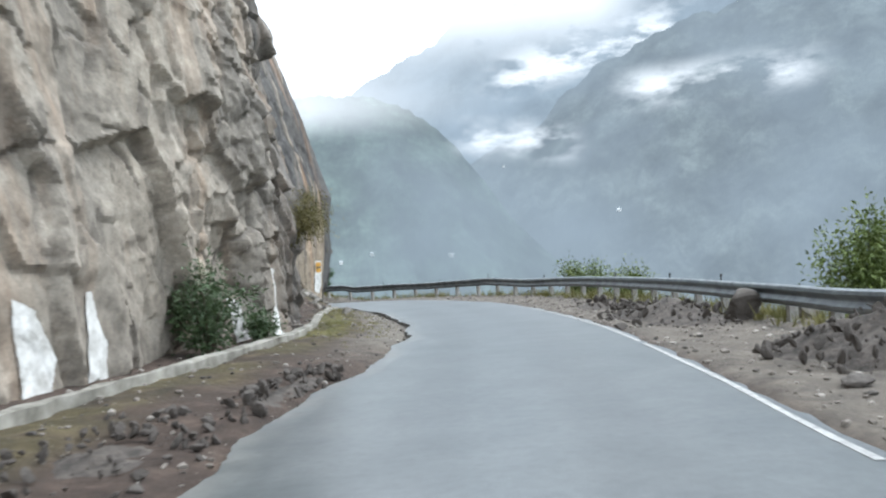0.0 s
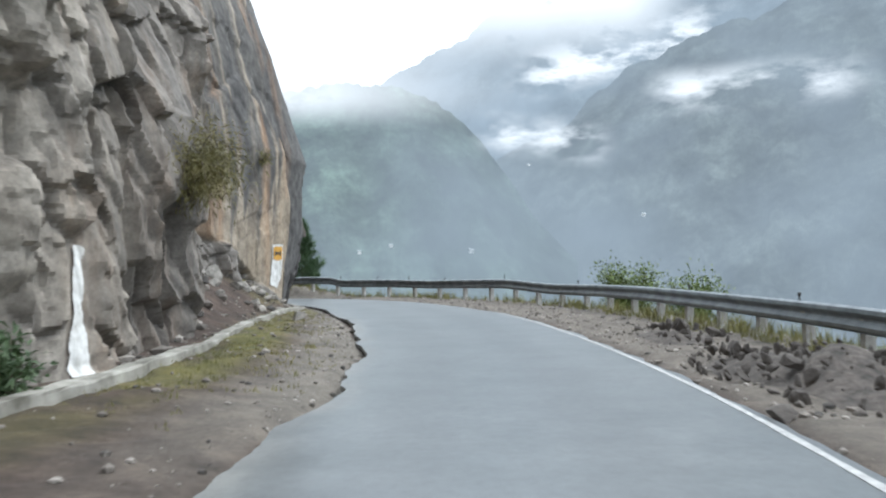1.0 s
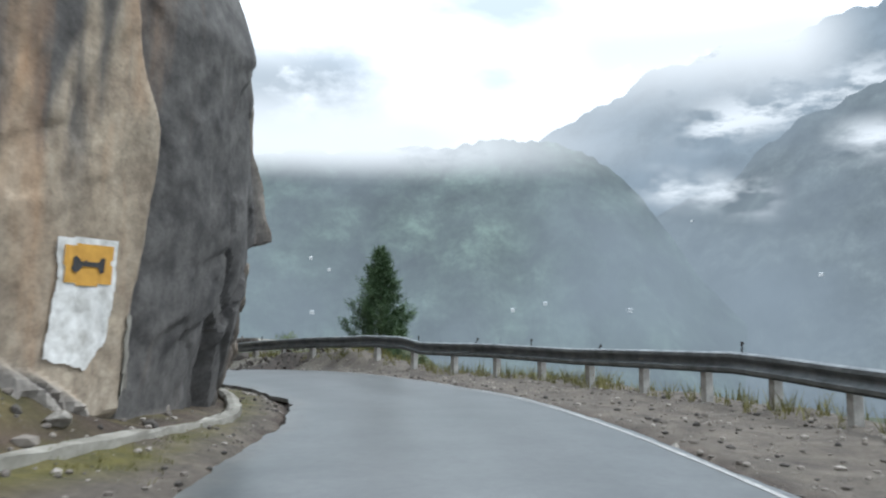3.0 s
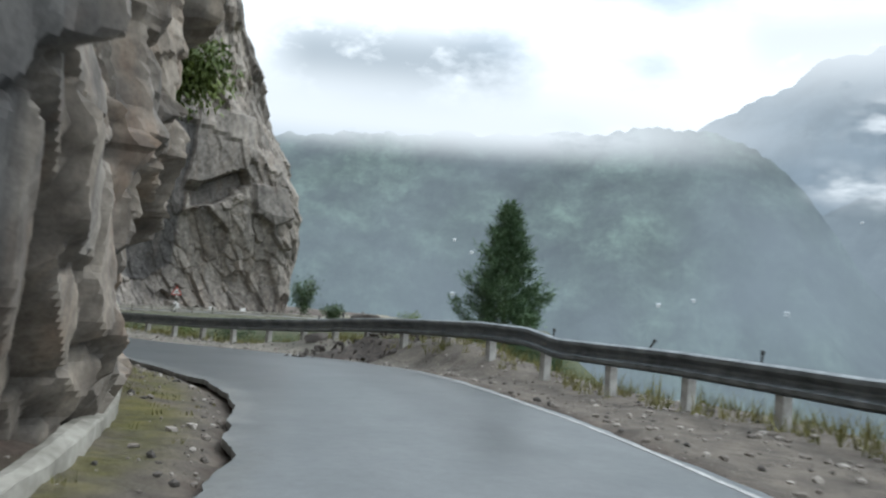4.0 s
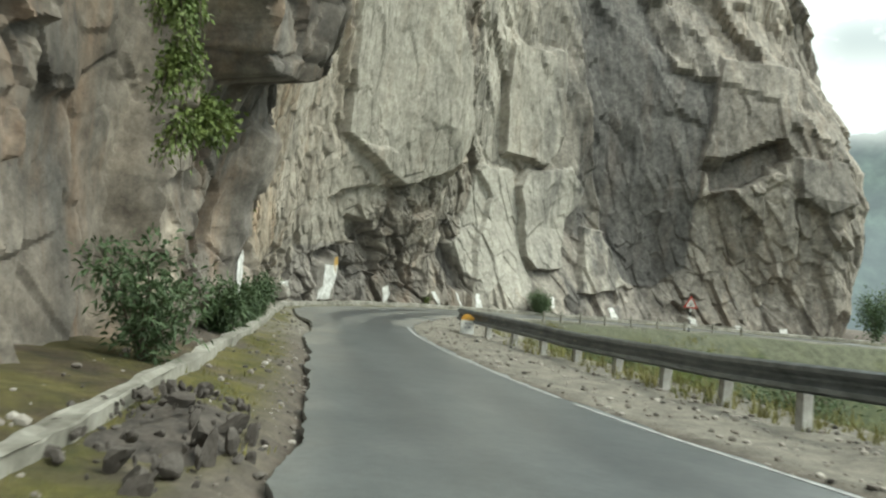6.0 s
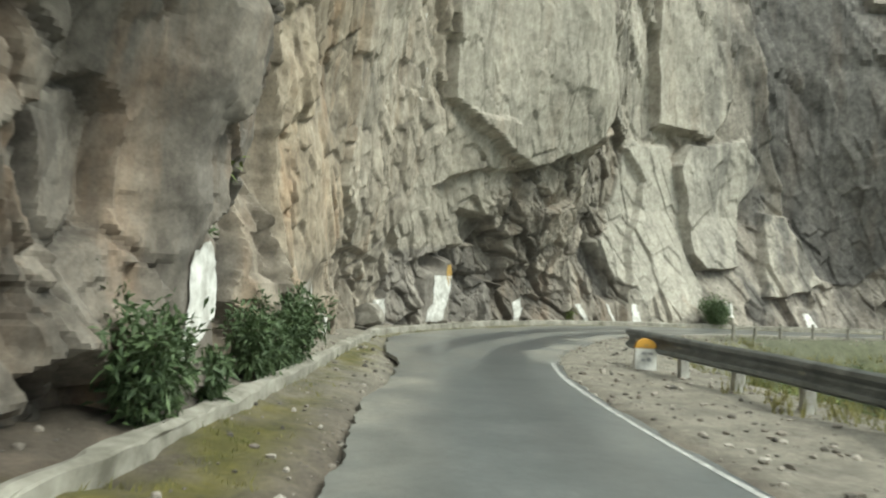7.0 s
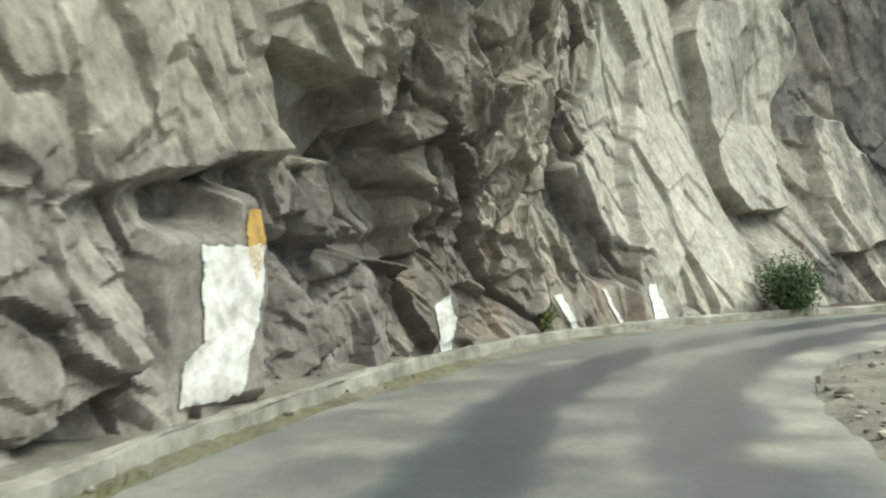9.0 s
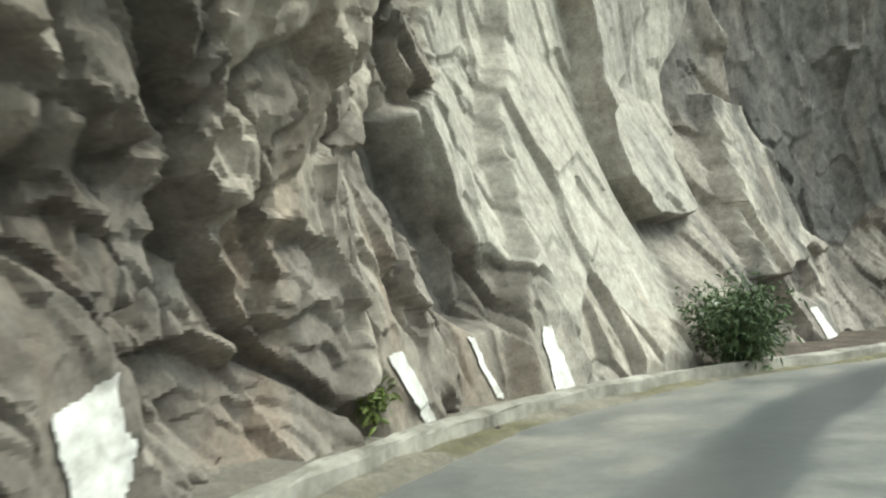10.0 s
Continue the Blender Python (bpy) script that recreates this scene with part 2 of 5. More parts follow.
def rock_material(name, use_attr=True, wet=0.0):
    m, n, l, b = material(name, 0.9)
    big = node_noise(n, l, 0.35, 5)
    mid = node_noise(n, l, 2.2, 8, 0.65)
    fine = node_noise(n, l, 22, 8, 0.7)
    streak = node_noise(n, l, 1.0, 6, 0.6, (0.8, 0.8, 0.11))
    base = node_ramp(n, l, mid, [(0.30, (0.115, 0.103, 0.092)), (0.5, (0.205, 0.186, 0.168)), (0.70, (0.31, 0.285, 0.256))])
    tan_c = node_ramp(n, l, mid, [(0.28, (0.18, 0.137, 0.098)), (0.5, (0.32, 0.26, 0.19)), (0.72, (0.45, 0.378, 0.288))])
    pale = node_ramp(n, l, mid, [(0.28, (0.235, 0.22, 0.194)), (0.5, (0.37, 0.348, 0.306)), (0.72, (0.475, 0.452, 0.402))])
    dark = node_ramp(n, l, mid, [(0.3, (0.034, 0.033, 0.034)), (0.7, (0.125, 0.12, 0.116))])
    if use_attr:
        col = node_mix(n, l, node_math(n, l, "MULTIPLY", node_attr(n, "pale"), 1.0), base, pale)
        col = node_mix(n, l, node_math(n, l, "MULTIPLY", node_attr(n, "warm"), node_ramp(n, l, big, [(0.3, (0.6,) * 3), (0.6, (1,) * 3)])), col, tan_c)
        sd = node_math(n, l, "MULTIPLY", node_ramp(n, l, streak, [(0.43, (1,) * 3), (0.53, (0,) * 3)]), node_ramp(n, l, node_noise(n, l, 0.28, 3, 0.5), [(0.34, (0.1,) * 3), (0.5, (1,) * 3)]))
        col = node_mix(n, l, node_math(n, l, "MULTIPLY", node_attr(n, "streaks"), sd), col, dark)
        # dark mix: real stains and dark rock, plus shade painted into recesses
        col = node_mix(n, l, node_attr(n, "stain_shade"), col, dark)
        rust = node_ramp(n, l, node_noise(n, l, 0.7, 6, 0.6, (1.3, 1.3, 0.22)), [(0.52, (0,) * 3), (0.68, (1,) * 3)])
        col = node_mix(n, l, node_math(n, l, "MULTIPLY", rust, node_math(n, l, "MULTIPLY", node_attr(n, "warm"), 0.65)), col, (0.33, 0.19, 0.1))
        col = node_mix(n, l, 1.0, col, node_ramp(n, l, node_math(n, l, "ADD", node_attr(n, "tone"), 0.5), [(0.1, (0.5,) * 3), (0.5, (1.0,) * 3), (0.9, (1.4,) * 3)]), "MULTIPLY")
        col = node_mix(n, l, node_math(n, l, "MULTIPLY", node_attr(n, "crack"), 0.5), col, (0.035, 0.032, 0.03))
    else:
        col = node_mix(n, l, node_ramp(n, l, big, [(0.4, (0.7,) * 3), (0.6, (0.95,) * 3)]), base, (0.06, 0.05, 0.043))
    lichen = node_noise(n, l, 6.5, 8, 0.75)
    col = node_mix(n, l, 0.6, col, node_ramp(n, l, lichen, [(0.34, (0.6, 0.58, 0.56)), (0.5, (1, 1, 1)), (0.66, (1.3, 1.29, 1.26))]), "MULTIPLY")
    speck = node_ramp(n, l, fine, [(0.3, (0.72,) * 3), (0.5, (1.0,) * 3), (0.7, (1.15,) * 3)])
    col = node_mix(n, l, 0.8, col, speck, "MULTIPLY")
    l.new(col, b.inputs["Base Color"])
    # chipped relief at two sizes
    heights = []
    for scale, turn in ((2.6, (0.5, 0.3, 0.2)), (7.0, (0.9, 0.2, 0.6))):
        tc, mp, wob, vor = n.new("ShaderNodeTexCoord"), n.new("ShaderNodeMapping"), n.new("ShaderNodeTexNoise"), n.new("ShaderNodeTexVoronoi")
        mp.inputs["Rotation"].default_value, mp.inputs["Scale"].default_value = turn, (1.0, 1.0, 0.6)
        wob.inputs["Scale"].default_value, wob.inputs["Detail"].default_value = scale * 0.7, 3
        l.new(tc.outputs["Object"], mp.inputs["Vector"])
        l.new(tc.outputs["Object"], wob.inputs["Vector"])
        mixed = n.new("ShaderNodeMix")
        mixed.data_type, mixed.blend_type = "RGBA", "LINEAR_LIGHT"
        mixed.inputs[0].default_value = 0.16 / scale
        l.new(mp.outputs[0], mixed.inputs[6])
        l.new(wob.outputs["Color"], mixed.inputs[7])
        vor.distance, vor.feature = "CHEBYCHEV", "F1"
        vor.inputs["Scale"].default_value = scale
        l.new(mixed.outputs[2], vor.inputs["Vector"])
        heights.append(node_math(n, l, "MULTIPLY", vor.outputs["Distance"], 1.0 / scale if scale < 4 else 0.4 / scale))
    h = heights[0]
    for more in heights[1:]:
        h = node_math(n, l, "ADD", h, more)
    h = node_math(n, l, "ADD", h, node_math(n, l, "MULTIPLY", lichen, 0.05))
    node_bump(n, l, b, h, 0.45, 0.12)
    b.inputs["Roughness"].default_value = 0.88 - wet
    return m


ROCK = rock_material("rock")
STONE = rock_material("stone", False)


def simple(name, c0, c1, scale, rough=0.85, bump=0.2, dist=0.02, metal=0.0, stretch=None, source="Object"):
    m, n, l, b = material(name, rough)
    f = node_noise(n, l, scale, 7, 0.65, stretch, source)
    l.new(node_ramp(n, l, f, [(0.32, c0), (0.68, c1)]), b.inputs["Base Color"])
    b.inputs["Metallic"].default_value = metal
    if bump:
        node_bump(n, l, b, f, bump, dist)
    return m


def asphalt_material():
    m, n, l, b = material("asphalt", 0.5)
    fine = node_noise(n, l, 60, 4, 0.7)
    mid = node_noise(n, l, 1.1, 6, 0.6)
    big = node_noise(n, l, 0.25, 4)
    dust = node_attr(n, "dust")
    worn = node_attr(n, "track")
    c = node_ramp(n, l, mid, [(0.3, (0.09, 0.101, 0.105)), (0.7, (0.138, 0.149, 0.153))])
    c = node_mix(n, l, node_math(n, l, "MULTIPLY", worn, 0.6), c, (0.058, 0.062, 0.066))
    d = node_math(n, l, "MULTIPLY", dust, node_ramp(n, l, mid, [(0.33, (0.3,) * 3), (0.62, (1.05,) * 3)]))
    c = node_mix(n, l, d, c, (0.34, 0.318, 0.27))
    c = node_mix(n, l, 0.5, c, node_ramp(n, l, fine, [(0.3, (0.6,) * 3), (0.7, (1.25,) * 3)]), "MULTIPLY")
    c = node_mix(n, l, 0.7, c, node_ramp(n, l, node_noise(n, l, 7.0, 6, 0.75), [(0.32, (0.66,) * 3), (0.5, (1.0,) * 3), (0.68, (1.26,) * 3)]), "MULTIPLY")
    l.new(c, b.inputs["Base Color"])
    r = node_ramp(n, l, big, [(0.2, (0.27,) * 3), (0.8, (0.36,) * 3)])
    r = node_mix(n, l, d, r, (0.9, 0.9, 0.9))
    l.new(r, b.inputs["Roughness"])
    return m


def ground_material():
    m, n, l, b = material("ground", 0.95)
    mid = node_noise(n, l, 1.6, 8, 0.7)
    fine = node_noise(n, l, 14, 8, 0.75)
    patch = node_noise(n, l, 0.45, 6, 0.6)
    soil = node_ramp(n, l, mid, [(0.3, (0.026, 0.0165, 0.012)), (0.52, (0.066, 0.045, 0.034)), (0.72, (0.14, 0.1, 0.077))])
    pale = node_ramp(n, l, mid, [(0.3, (0.13, 0.118, 0.10)), (0.6, (0.27, 0.25, 0.21))])
    moss = node_ramp(n, l, mid, [(0.3, (0.045, 0.05, 0.013)), (0.65, (0.155, 0.135, 0.033))])
    c = node_mix(n, l, node_attr(n, "pale"), soil, pale)
    g = node_math(n, l, "MULTIPLY", node_attr(n, "moss"), node_ramp(n, l, patch, [(0.40, (0.15,) * 3), (0.52, (1,) * 3)]))
    c = node_mix(n, l, g, c, moss)
    slope = node_ramp(n, l, mid, [(0.3, (0.03, 0.042, 0.02)), (0.7, (0.10, 0.11, 0.055))])
    c = node_mix(n, l, node_attr(n, "wild"), c, slope)
    c = node_mix(n, l, 0.7, c, node_ramp(n, l, fine, [(0.3, (0.55,) * 3), (0.68, (1.25,) * 3)]), "MULTIPLY")
    l.new(c, b.inputs["Base Color"])
    node_bump(n, l, b, fine, 0.7, 0.06)
    return m


ASPHALT, GROUND = asphalt_material(), ground_material()
CONCRETE = simple("concrete", (0.13, 0.12, 0.10), (0.33, 0.315, 0.275), 3.5, 0.9, 0.4, 0.03)
KERB_CONCRETE = simple("kerb_concrete", (0.12, 0.112, 0.09), (0.40, 0.385, 0.34), 1.6, 0.9, 0.4, 0.03)
WHITE_PAINT = simple("white_paint", (0.42, 0.41, 0.38), (0.84, 0.84, 0.82), 4.0, 0.75, 0.3, 0.02)
FADED_PAINT = simple("faded_paint", (0.26, 0.24, 0.205), (0.46, 0.435, 0.39), 2.5, 0.85, 0.3, 0.02)
LINE_PAINT = simple("line_paint", (0.22, 0.22, 0.22), (0.46, 0.46, 0.45), 6.0, 0.6, 0.15, 0.01)
ORANGE_PAINT = simple("orange_paint", (0.50, 0.26, 0.04), (0.66, 0.36, 0.06), 6.0, 0.7, 0.15, 0.01)
RUST_PAINT = simple("ochre_paint", (0.36, 0.22, 0.06), (0.50, 0.32, 0.10), 6.0, 0.8, 0.15, 0.01)
BLACK_PAINT = simple("black_paint", (0.02, 0.02, 0.02), (0.05, 0.05, 0.05), 6.0, 0.6, 0.1, 0.01)
RED_PAINT = simple("red_paint", (0.40, 0.04, 0.03), (0.55, 0.07, 0.05), 6.0, 0.5, 0.1, 0.01)
STEEL = simple("galvanised_steel", (0.13, 0.142, 0.15), (0.30, 0.32, 0.33), 2.2, 0.4, 0.1, 0.01, 0.75)
POST_CONCRETE = simple("post_concrete", (0.26, 0.25, 0.23), (0.52, 0.51, 0.48), 4.0, 0.9, 0.3, 0.02)
LEAF = simple("leaf", (0.035, 0.064, 0.026), (0.10, 0.152, 0.062), 3.0, 0.6, 0.0)
LEAF_MID = simple("dull_leaf", (0.04, 0.07, 0.03), (0.11, 0.16, 0.07), 3.0, 0.7, 0.0)
LEAF_BRIGHT = simple("bright_leaf", (0.06, 0.10, 0.02), (0.19, 0.24, 0.06), 2.0, 0.6, 0.0)
DRY_LEAF = simple("dry_leaf", (0.10, 0.095, 0.03), (0.25, 0.215, 0.085), 2.0, 0.7, 0.0)
NEEDLE = simple("needle", (0.045, 0.085, 0.04), (0.12, 0.19, 0.09), 1.5, 0.65, 0.0)
GRASS = simple("grass", (0.09, 0.10, 0.025), (0.26, 0.23, 0.08), 1.0, 0.8, 0.0)
BARK = simple("bark", (0.06, 0.045, 0.035), (0.15, 0.12, 0.09), 8.0, 0.9, 0.5, 0.02)


# ---- building helpers ----
def mesh_of(name, verts, faces, mats, attrs=None, shade=True):
    me = bpy.data.meshes.new(name)
    if isinstance(faces, list):
        me.from_pydata(np.asarray(verts, float).tolist(), [], faces)
    else:
        n = faces.shape[1]
        me.vertices.add(len(verts))
        me.vertices.foreach_set("co", np.asarray(verts, np.float32).ravel())
        me.loops.add(faces.size)
        me.loops.foreach_set("vertex_index", faces.astype(np.int32).ravel())
        me.polygons.add(len(faces))
        me.polygons.foreach_set("loop_start", np.arange(len(faces), dtype=np.int32) * n)
        me.update(calc_edges=True)
    for mat in (mats if isinstance(mats, (list, tuple)) else [mats]):
        me.materials.append(mat)
    for key, values in (attrs or {}).items():
        a = me.attributes.new(key, "FLOAT", "POINT")
        a.data.foreach_set("value", np.asarray(values, np.float32))
    if shade:
        me.shade_smooth()
    else:
        me.shade_flat()
    me.update()
    return me


def grid_faces(rows, cols):
    k = np.arange(rows * cols).reshape(rows, cols)
    return np.stack([k[:-1, :-1], k[:-1, 1:], k[1:, 1:], k[1:, :-1]], -1).reshape(-1, 4)


def part(name, bm, mat, parent, label=""):
    me = bpy.data.meshes.new(name)
    bm.to_mesh(me)
    bm.free()
    me.materials.append(mat)
    ob = new(name, me)
    ob.parent = parent
    if label:
        tagged(ob, label)
    return ob


def ribbon(centre, profile, name):
    """Sweeps a profile of (offset to the left, height) along a line of places (x, y, z)."""
    c = np.asarray(centre, float)
    d = np.gradient(c[:, :2], axis=0)
    d /= np.linalg.norm(d, axis=1)[:, None]
    left = np.stack([-d[:, 1], d[:, 0]], 1)
    verts = np.concatenate([np.stack([c[:, 0] + left[:, 0] * o, c[:, 1] + left[:, 1] * o, c[:, 2] + h], 1)[:, None] for o, h in profile], 1)
    return verts


# ---- ground ----
def axis(lo, hi, step, far):
    fine = np.arange(lo, hi + step / 2, step)
    grow, v, w = [], 0.0, step
    while v < far:
        w *= 1.28
        v += w
        grow.append(v)
    grow = np.array(grow)
    return np.concatenate([lo - grow[::-1], fine, hi + grow])


AX, AY = axis(-60, 12, 0.3, 4200), axis(-14, 130, 0.3, 4200)
gx, gy = np.meshgrid(AX, AY)
gz, g_dl, g_dr, g_dk, g_db = ground_shape(gx, gy)


def looked_up(field, x, y):
    """A value of the ground's grid at any place."""
    x, y = np.asarray(x, float), np.asarray(y, float)
    i = np.clip(np.searchsorted(AX, x) - 1, 0, len(AX) - 2)
    j = np.clip(np.searchsorted(AY, y) - 1, 0, len(AY) - 2)
    a, b = (x - AX[i]) / (AX[i + 1] - AX[i]), (y - AY[j]) / (AY[j + 1] - AY[j])
    return (field[j, i] * (1 - a) + field[j, i + 1] * a) * (1 - b) + (field[j + 1, i] * (1 - a) + field[j + 1, i + 1] * a) * b


def ground_z(x, y):
    return looked_up(gz, x, y)


g_moss = smooth(0.3 + 1.0 * smooth(42, 36, gy) - 0.3 * smooth(-38, -44, gx), 0.9 + 1.2 * smooth(42, 36, gy) - 0.7 * smooth(-38, -44, gx), g_dl) * (1 - smooth(-0.3, 0.3, g_dk)) * (0.4 + 0.6 * smooth(18, 24, gy)) * (1 - 0.35 * smooth(-38, -46, gx))
g_moss = np.maximum(g_moss, 0.8 * smooth(0.4, 1.6, -g_dr) * smooth(0.1, -1.5, g_db) * (fbm(gx / 2, gy / 2, 31, 3) > 0.05))
g_moss = np.maximum(g_moss, 0.75 * smooth(48, 52, gy) * smooth(0.1, 0.4, g_dk) * smooth(-30, -26, gx))
g_moss = np.maximum(g_moss, 0.6 * smooth(36, 38, gy) * smooth(46, 43, gy) * smooth(0.2, 0.6, g_dk))
g_pale = np.maximum(smooth(-26, -40, gx), smooth(0.0, 0.5, -g_dr) * (0.45 + 0.45 * smooth(-6, -18, gx)))
g_pale = np.maximum(g_pale, (0.6 - 0.2 * smooth(34, 40, gy)) * smooth(1.9, 0.7, g_dl + 0.4 * fbm(gx, gy, 35, 3)) * (g_dl > 0) * smooth(14, 22, gy))
g_pale = g_pale * (1 - 0.8 * smooth(88, 92, gy) * smooth(0.2, 0.8, g_dk))
g_wild = np.maximum(smooth(0.3, 2.0, -g_db), 0.75 * smooth(82, 90, gy) * smooth(0.4, 1.2, -g_dr))
ground = tagged(new("ground", mesh_of("ground", np.stack([gx, gy, gz], -1).reshape(-1, 3), grid_faces(*gx.shape), GROUND,
                                      {"moss": g_moss.ravel(), "pale": np.clip(g_pale, 0, 1).ravel(), "wild": g_wild.ravel()})),
                "bare gravelly mountainside with mossy verges beside the road", "ground", kind="structure")


# ---- road ----
def build_road():
    la = curve(LEFT_EDGE[:, :2], 0.1)
    # the broken inner edge wanders by a hand or two
    s = np.linspace(0, 1, 1700)
    pick = lambda a: np.stack([np.interp(s, np.linspace(0, 1, len(a)), a[:, k]) for k in (0, 1)], 1)
    lp = pick(la)
    _, al = beside(RIGHT_EDGE, lp[:, 0], lp[:, 1])
    rs = np.concatenate([[0], np.cumsum(np.linalg.norm(np.diff(RIGHT_EDGE[:, :2], axis=0), axis=1))])
    al = np.maximum.accumulate(al)
    rp = np.stack([np.interp(al, rs, RIGHT_EDGE[:, k]) for k in (0, 1)], 1)
    arc = np.arange(len(s)) * 0.1
    wob = 0.20 * fbm(arc / 1.7, arc * 0, 41, 2) + 0.05 * fbm(arc / 0.5, arc * 0, 42, 2) + 0.03 * fbm(arc / 0.15, arc * 0, 43, 2)
    across = (rp - lp) / np.linalg.norm(rp - lp, axis=1)[:, None]
    lp = lp - across * wob[:, None]
    rp = rp + across * (0.14 + 0.10 * fbm(arc / 0.8, arc * 0, 44, 3))[:, None]
    cols = np.concatenate([[0.0], np.linspace(0, 1, 57), [1.0]])
    verts = lp[:, None] * (1 - cols[None, :, None]) + rp[:, None] * cols[None, :, None]
    z = road_z(verts[..., 0]) + 0.02 * (1 - (2 * cols - 1) ** 2)[None]
    z[:, 0] -= 0.09
    z[:, -1] -= 0.12
    width = np.linalg.norm(rp - lp, axis=1)
    m_l = cols[None] * width[:, None]
    m_r = (1 - cols[None]) * width[:, None]
    x, y = verts[..., 0], verts[..., 1]
    bend, lane = smooth(-36, -44, x), smooth(-15, -30, x)
    patchy = 0.8 + 0.75 * fbm(x / 1.1, y / 1.1, 47, 4)
    wave = m_r + 0.16 * fbm(x / 1.3, y / 1.3, 50, 4)
    dust = 0.55 * patchy * smooth(3.55, 3.8, wave) * bend
    dust = np.maximum(dust, 0.5 * patchy * smooth(1.3, 0.3, m_l) * smooth(-24, -34, x))
    dust = np.maximum(dust, 0.85 * patchy * smooth(0.95, 0.55, wave + 0.5 * fbm(x / 1.2, y / 1.2, 49, 3)) * smooth(-38, -43, x))
    dust = np.maximum(dust, 0.42 * patchy * smooth(0.5, 0.3, np.abs(wave - 2.15)) * bend)
    dust = np.maximum(dust, 0.3 * patchy * smooth(0.5, 0.0, m_l))
    track = np.maximum(smooth(0.65, 0.25, np.abs(wave - 1.8 + 0.6 * lane)), smooth(0.6, 0.25, np.abs(wave - 3.7 + 0.65 * lane))) * (0.45 + 0.55 * bend)
    me = mesh_of("road", np.dstack([verts, z]).reshape(-1, 3), grid_faces(len(s), len(cols)), ASPHALT, {"dust": dust.ravel(), "track": track.ravel()})
    me.set_sharp_from_angle(angle=radians(15))
    return tagged(new("road", me), "damp grey asphalt mountain road with a broken inner edge", "road", kind="structure")


road = build_road()


def build_line():
    c = curve(RIGHT_EDGE[:, :2], 0.12)
    arc = np.arange(len(c)) * 0.12
    c = c[(c[:, 0] > -39.5) & (c[:, 1] < 90)]
    arc = arc[:len(c)]
    centre = np.column_stack([c, road_z(c[:, 0]) + 0.009])
    w = 0.042 + 0.01 * fbm(arc / 0.5, arc * 0, 51, 3)
    d = np.gradient(c, axis=0)
    d /= np.linalg.norm(d, axis=1)[:, None]
    left = np.stack([-d[:, 1], d[:, 0], d[:, 0] * 0], 1)
    rows = np.stack([centre + left * w[:, None] - [0, 0, 0.03], centre + left * w[:, None], centre - left * w[:, None], centre - left * w[:, None] - [0, 0, 0.03]], 1)
    faces = grid_faces(len(c), 4)
    gap = (fbm(arc / 1.3, arc * 0, 52, 2) > 0.72)
    keep = [f for k, f in enumerate(faces.tolist()) if not gap[k // 3]]
    ob = new("edge_line", mesh_of("edge_line", rows.reshape(-1, 3), keep, LINE_PAINT, shade=False))
    return tagged(ob, "worn white painted line along the road edge", "road marking", kind="structure")


build_line()


def build_kerb(a, b, name):
    c = curve(KERB[a:b, :2], 0.2)
    arc = np.arange(len(c)) * 0.2
    z = ground_z(c[:, 0], c[:, 1])
    k = np.convolve(np.pad(z, 8, mode="edge"), np.ones(17) / 17, "valid")
    rows = ribbon(np.column_stack([c, k]), [(-0.13, -0.25), (-0.12, 0.13), (-0.105, 0.15), (0.0, 0.155), (0.1, 0.15), (0.12, 0.13), (0.14, -0.25)], name)
    u, v = np.meshgrid(arc, np.arange(7), indexing="ij")
    rows[..., 2] += 0.02 * smooth(-40, -48, rows[..., 0]) - 0.07 * smooth(23, 27, rows[..., 1]) * smooth(48, 44, rows[..., 1])
    rows[..., 2] += 0.055 * fbm(u / 1.5, v * 0.6, 61, 3) + 0.02 * fbm(u / 0.3, v * 1.3, 63, 2)
    rows[..., 0] += 0.05 * fbm(u / 0.7, v * 0.8, 62, 3)
    rows[..., 1] += 0.05 * fbm(u / 0.7, v * 0.8, 64, 3)
    ob = new(name, mesh_of(name, rows.reshape(-1, 3), grid_faces(len(c), 7), KERB_CONCRETE, shade=False))
    return tagged(ob, "rough pale concrete drain kerb along the cliff foot", "kerb", kind="structure")


build_kerb(0, len(KERB), "kerb")


# ---- cliffs ----
STATIONS = []


def station(x, y, lean, warm=0.2, pale=0.2, streaks=0.2, facets=1.0):
    """A foot point of the cliff, how far the face stands out over it at 3, 6, 10, 16 and 26 m, and the look of the rock there."""
    STATIONS.append((x, y, *lean, warm, pale, streaks, facets))


station(-7.4, -14, (-0.3, -0.8, -1.5, -3, -6))
station(-6.7, 4, (-0.2, -0.5, -1.0, -2.5, -5), 0.4, 0.6, 0.15, 0.55)
station(-5.6, 12.6, (-0.1, -0.3, -0.8, -2.0, -4), 0.45, 0.65, 0.15, 0.55)
station(-5.5, 17.3, (0.25, 0.6, 0.3, -1.0, -3), 0.45, 0.6, 0.2, 0.6)
station(-4.35, 22, (-0.2, -0.6, -1.2, -2.5, -5), 0.35, 0.35, 0.3, 0.75)
station(-5.1, 26.3, (-0.2, -0.5, -1.2, -2.5, -5), 0.35, 0.05, 0.4, 1.1)
station(-7.8, 31, (0.0, -0.2, -1.0, -2.5, -5), 0.3, 0.05, 0.4, 0.9)
station(-7.6, 36, (0.1, 0.2, -0.5, -2, -6), 0.7, 0.6, 0.9, 0.3)
station(-6.6, 41, (0.15, 0.25, -0.5, -2.2, -6), 0.7, 0.6, 0.9, 0.2)
station(-6.6, 43.9, (0.5, 0.7, -0.3, -2.5, -6), 0.2, 0.0, 0.6, 0.12)
station(-7.3, 46.6, (0.3, 0.3, -0.6, -2.5, -6), 0.4, 0.0, 0.6, 0.8)
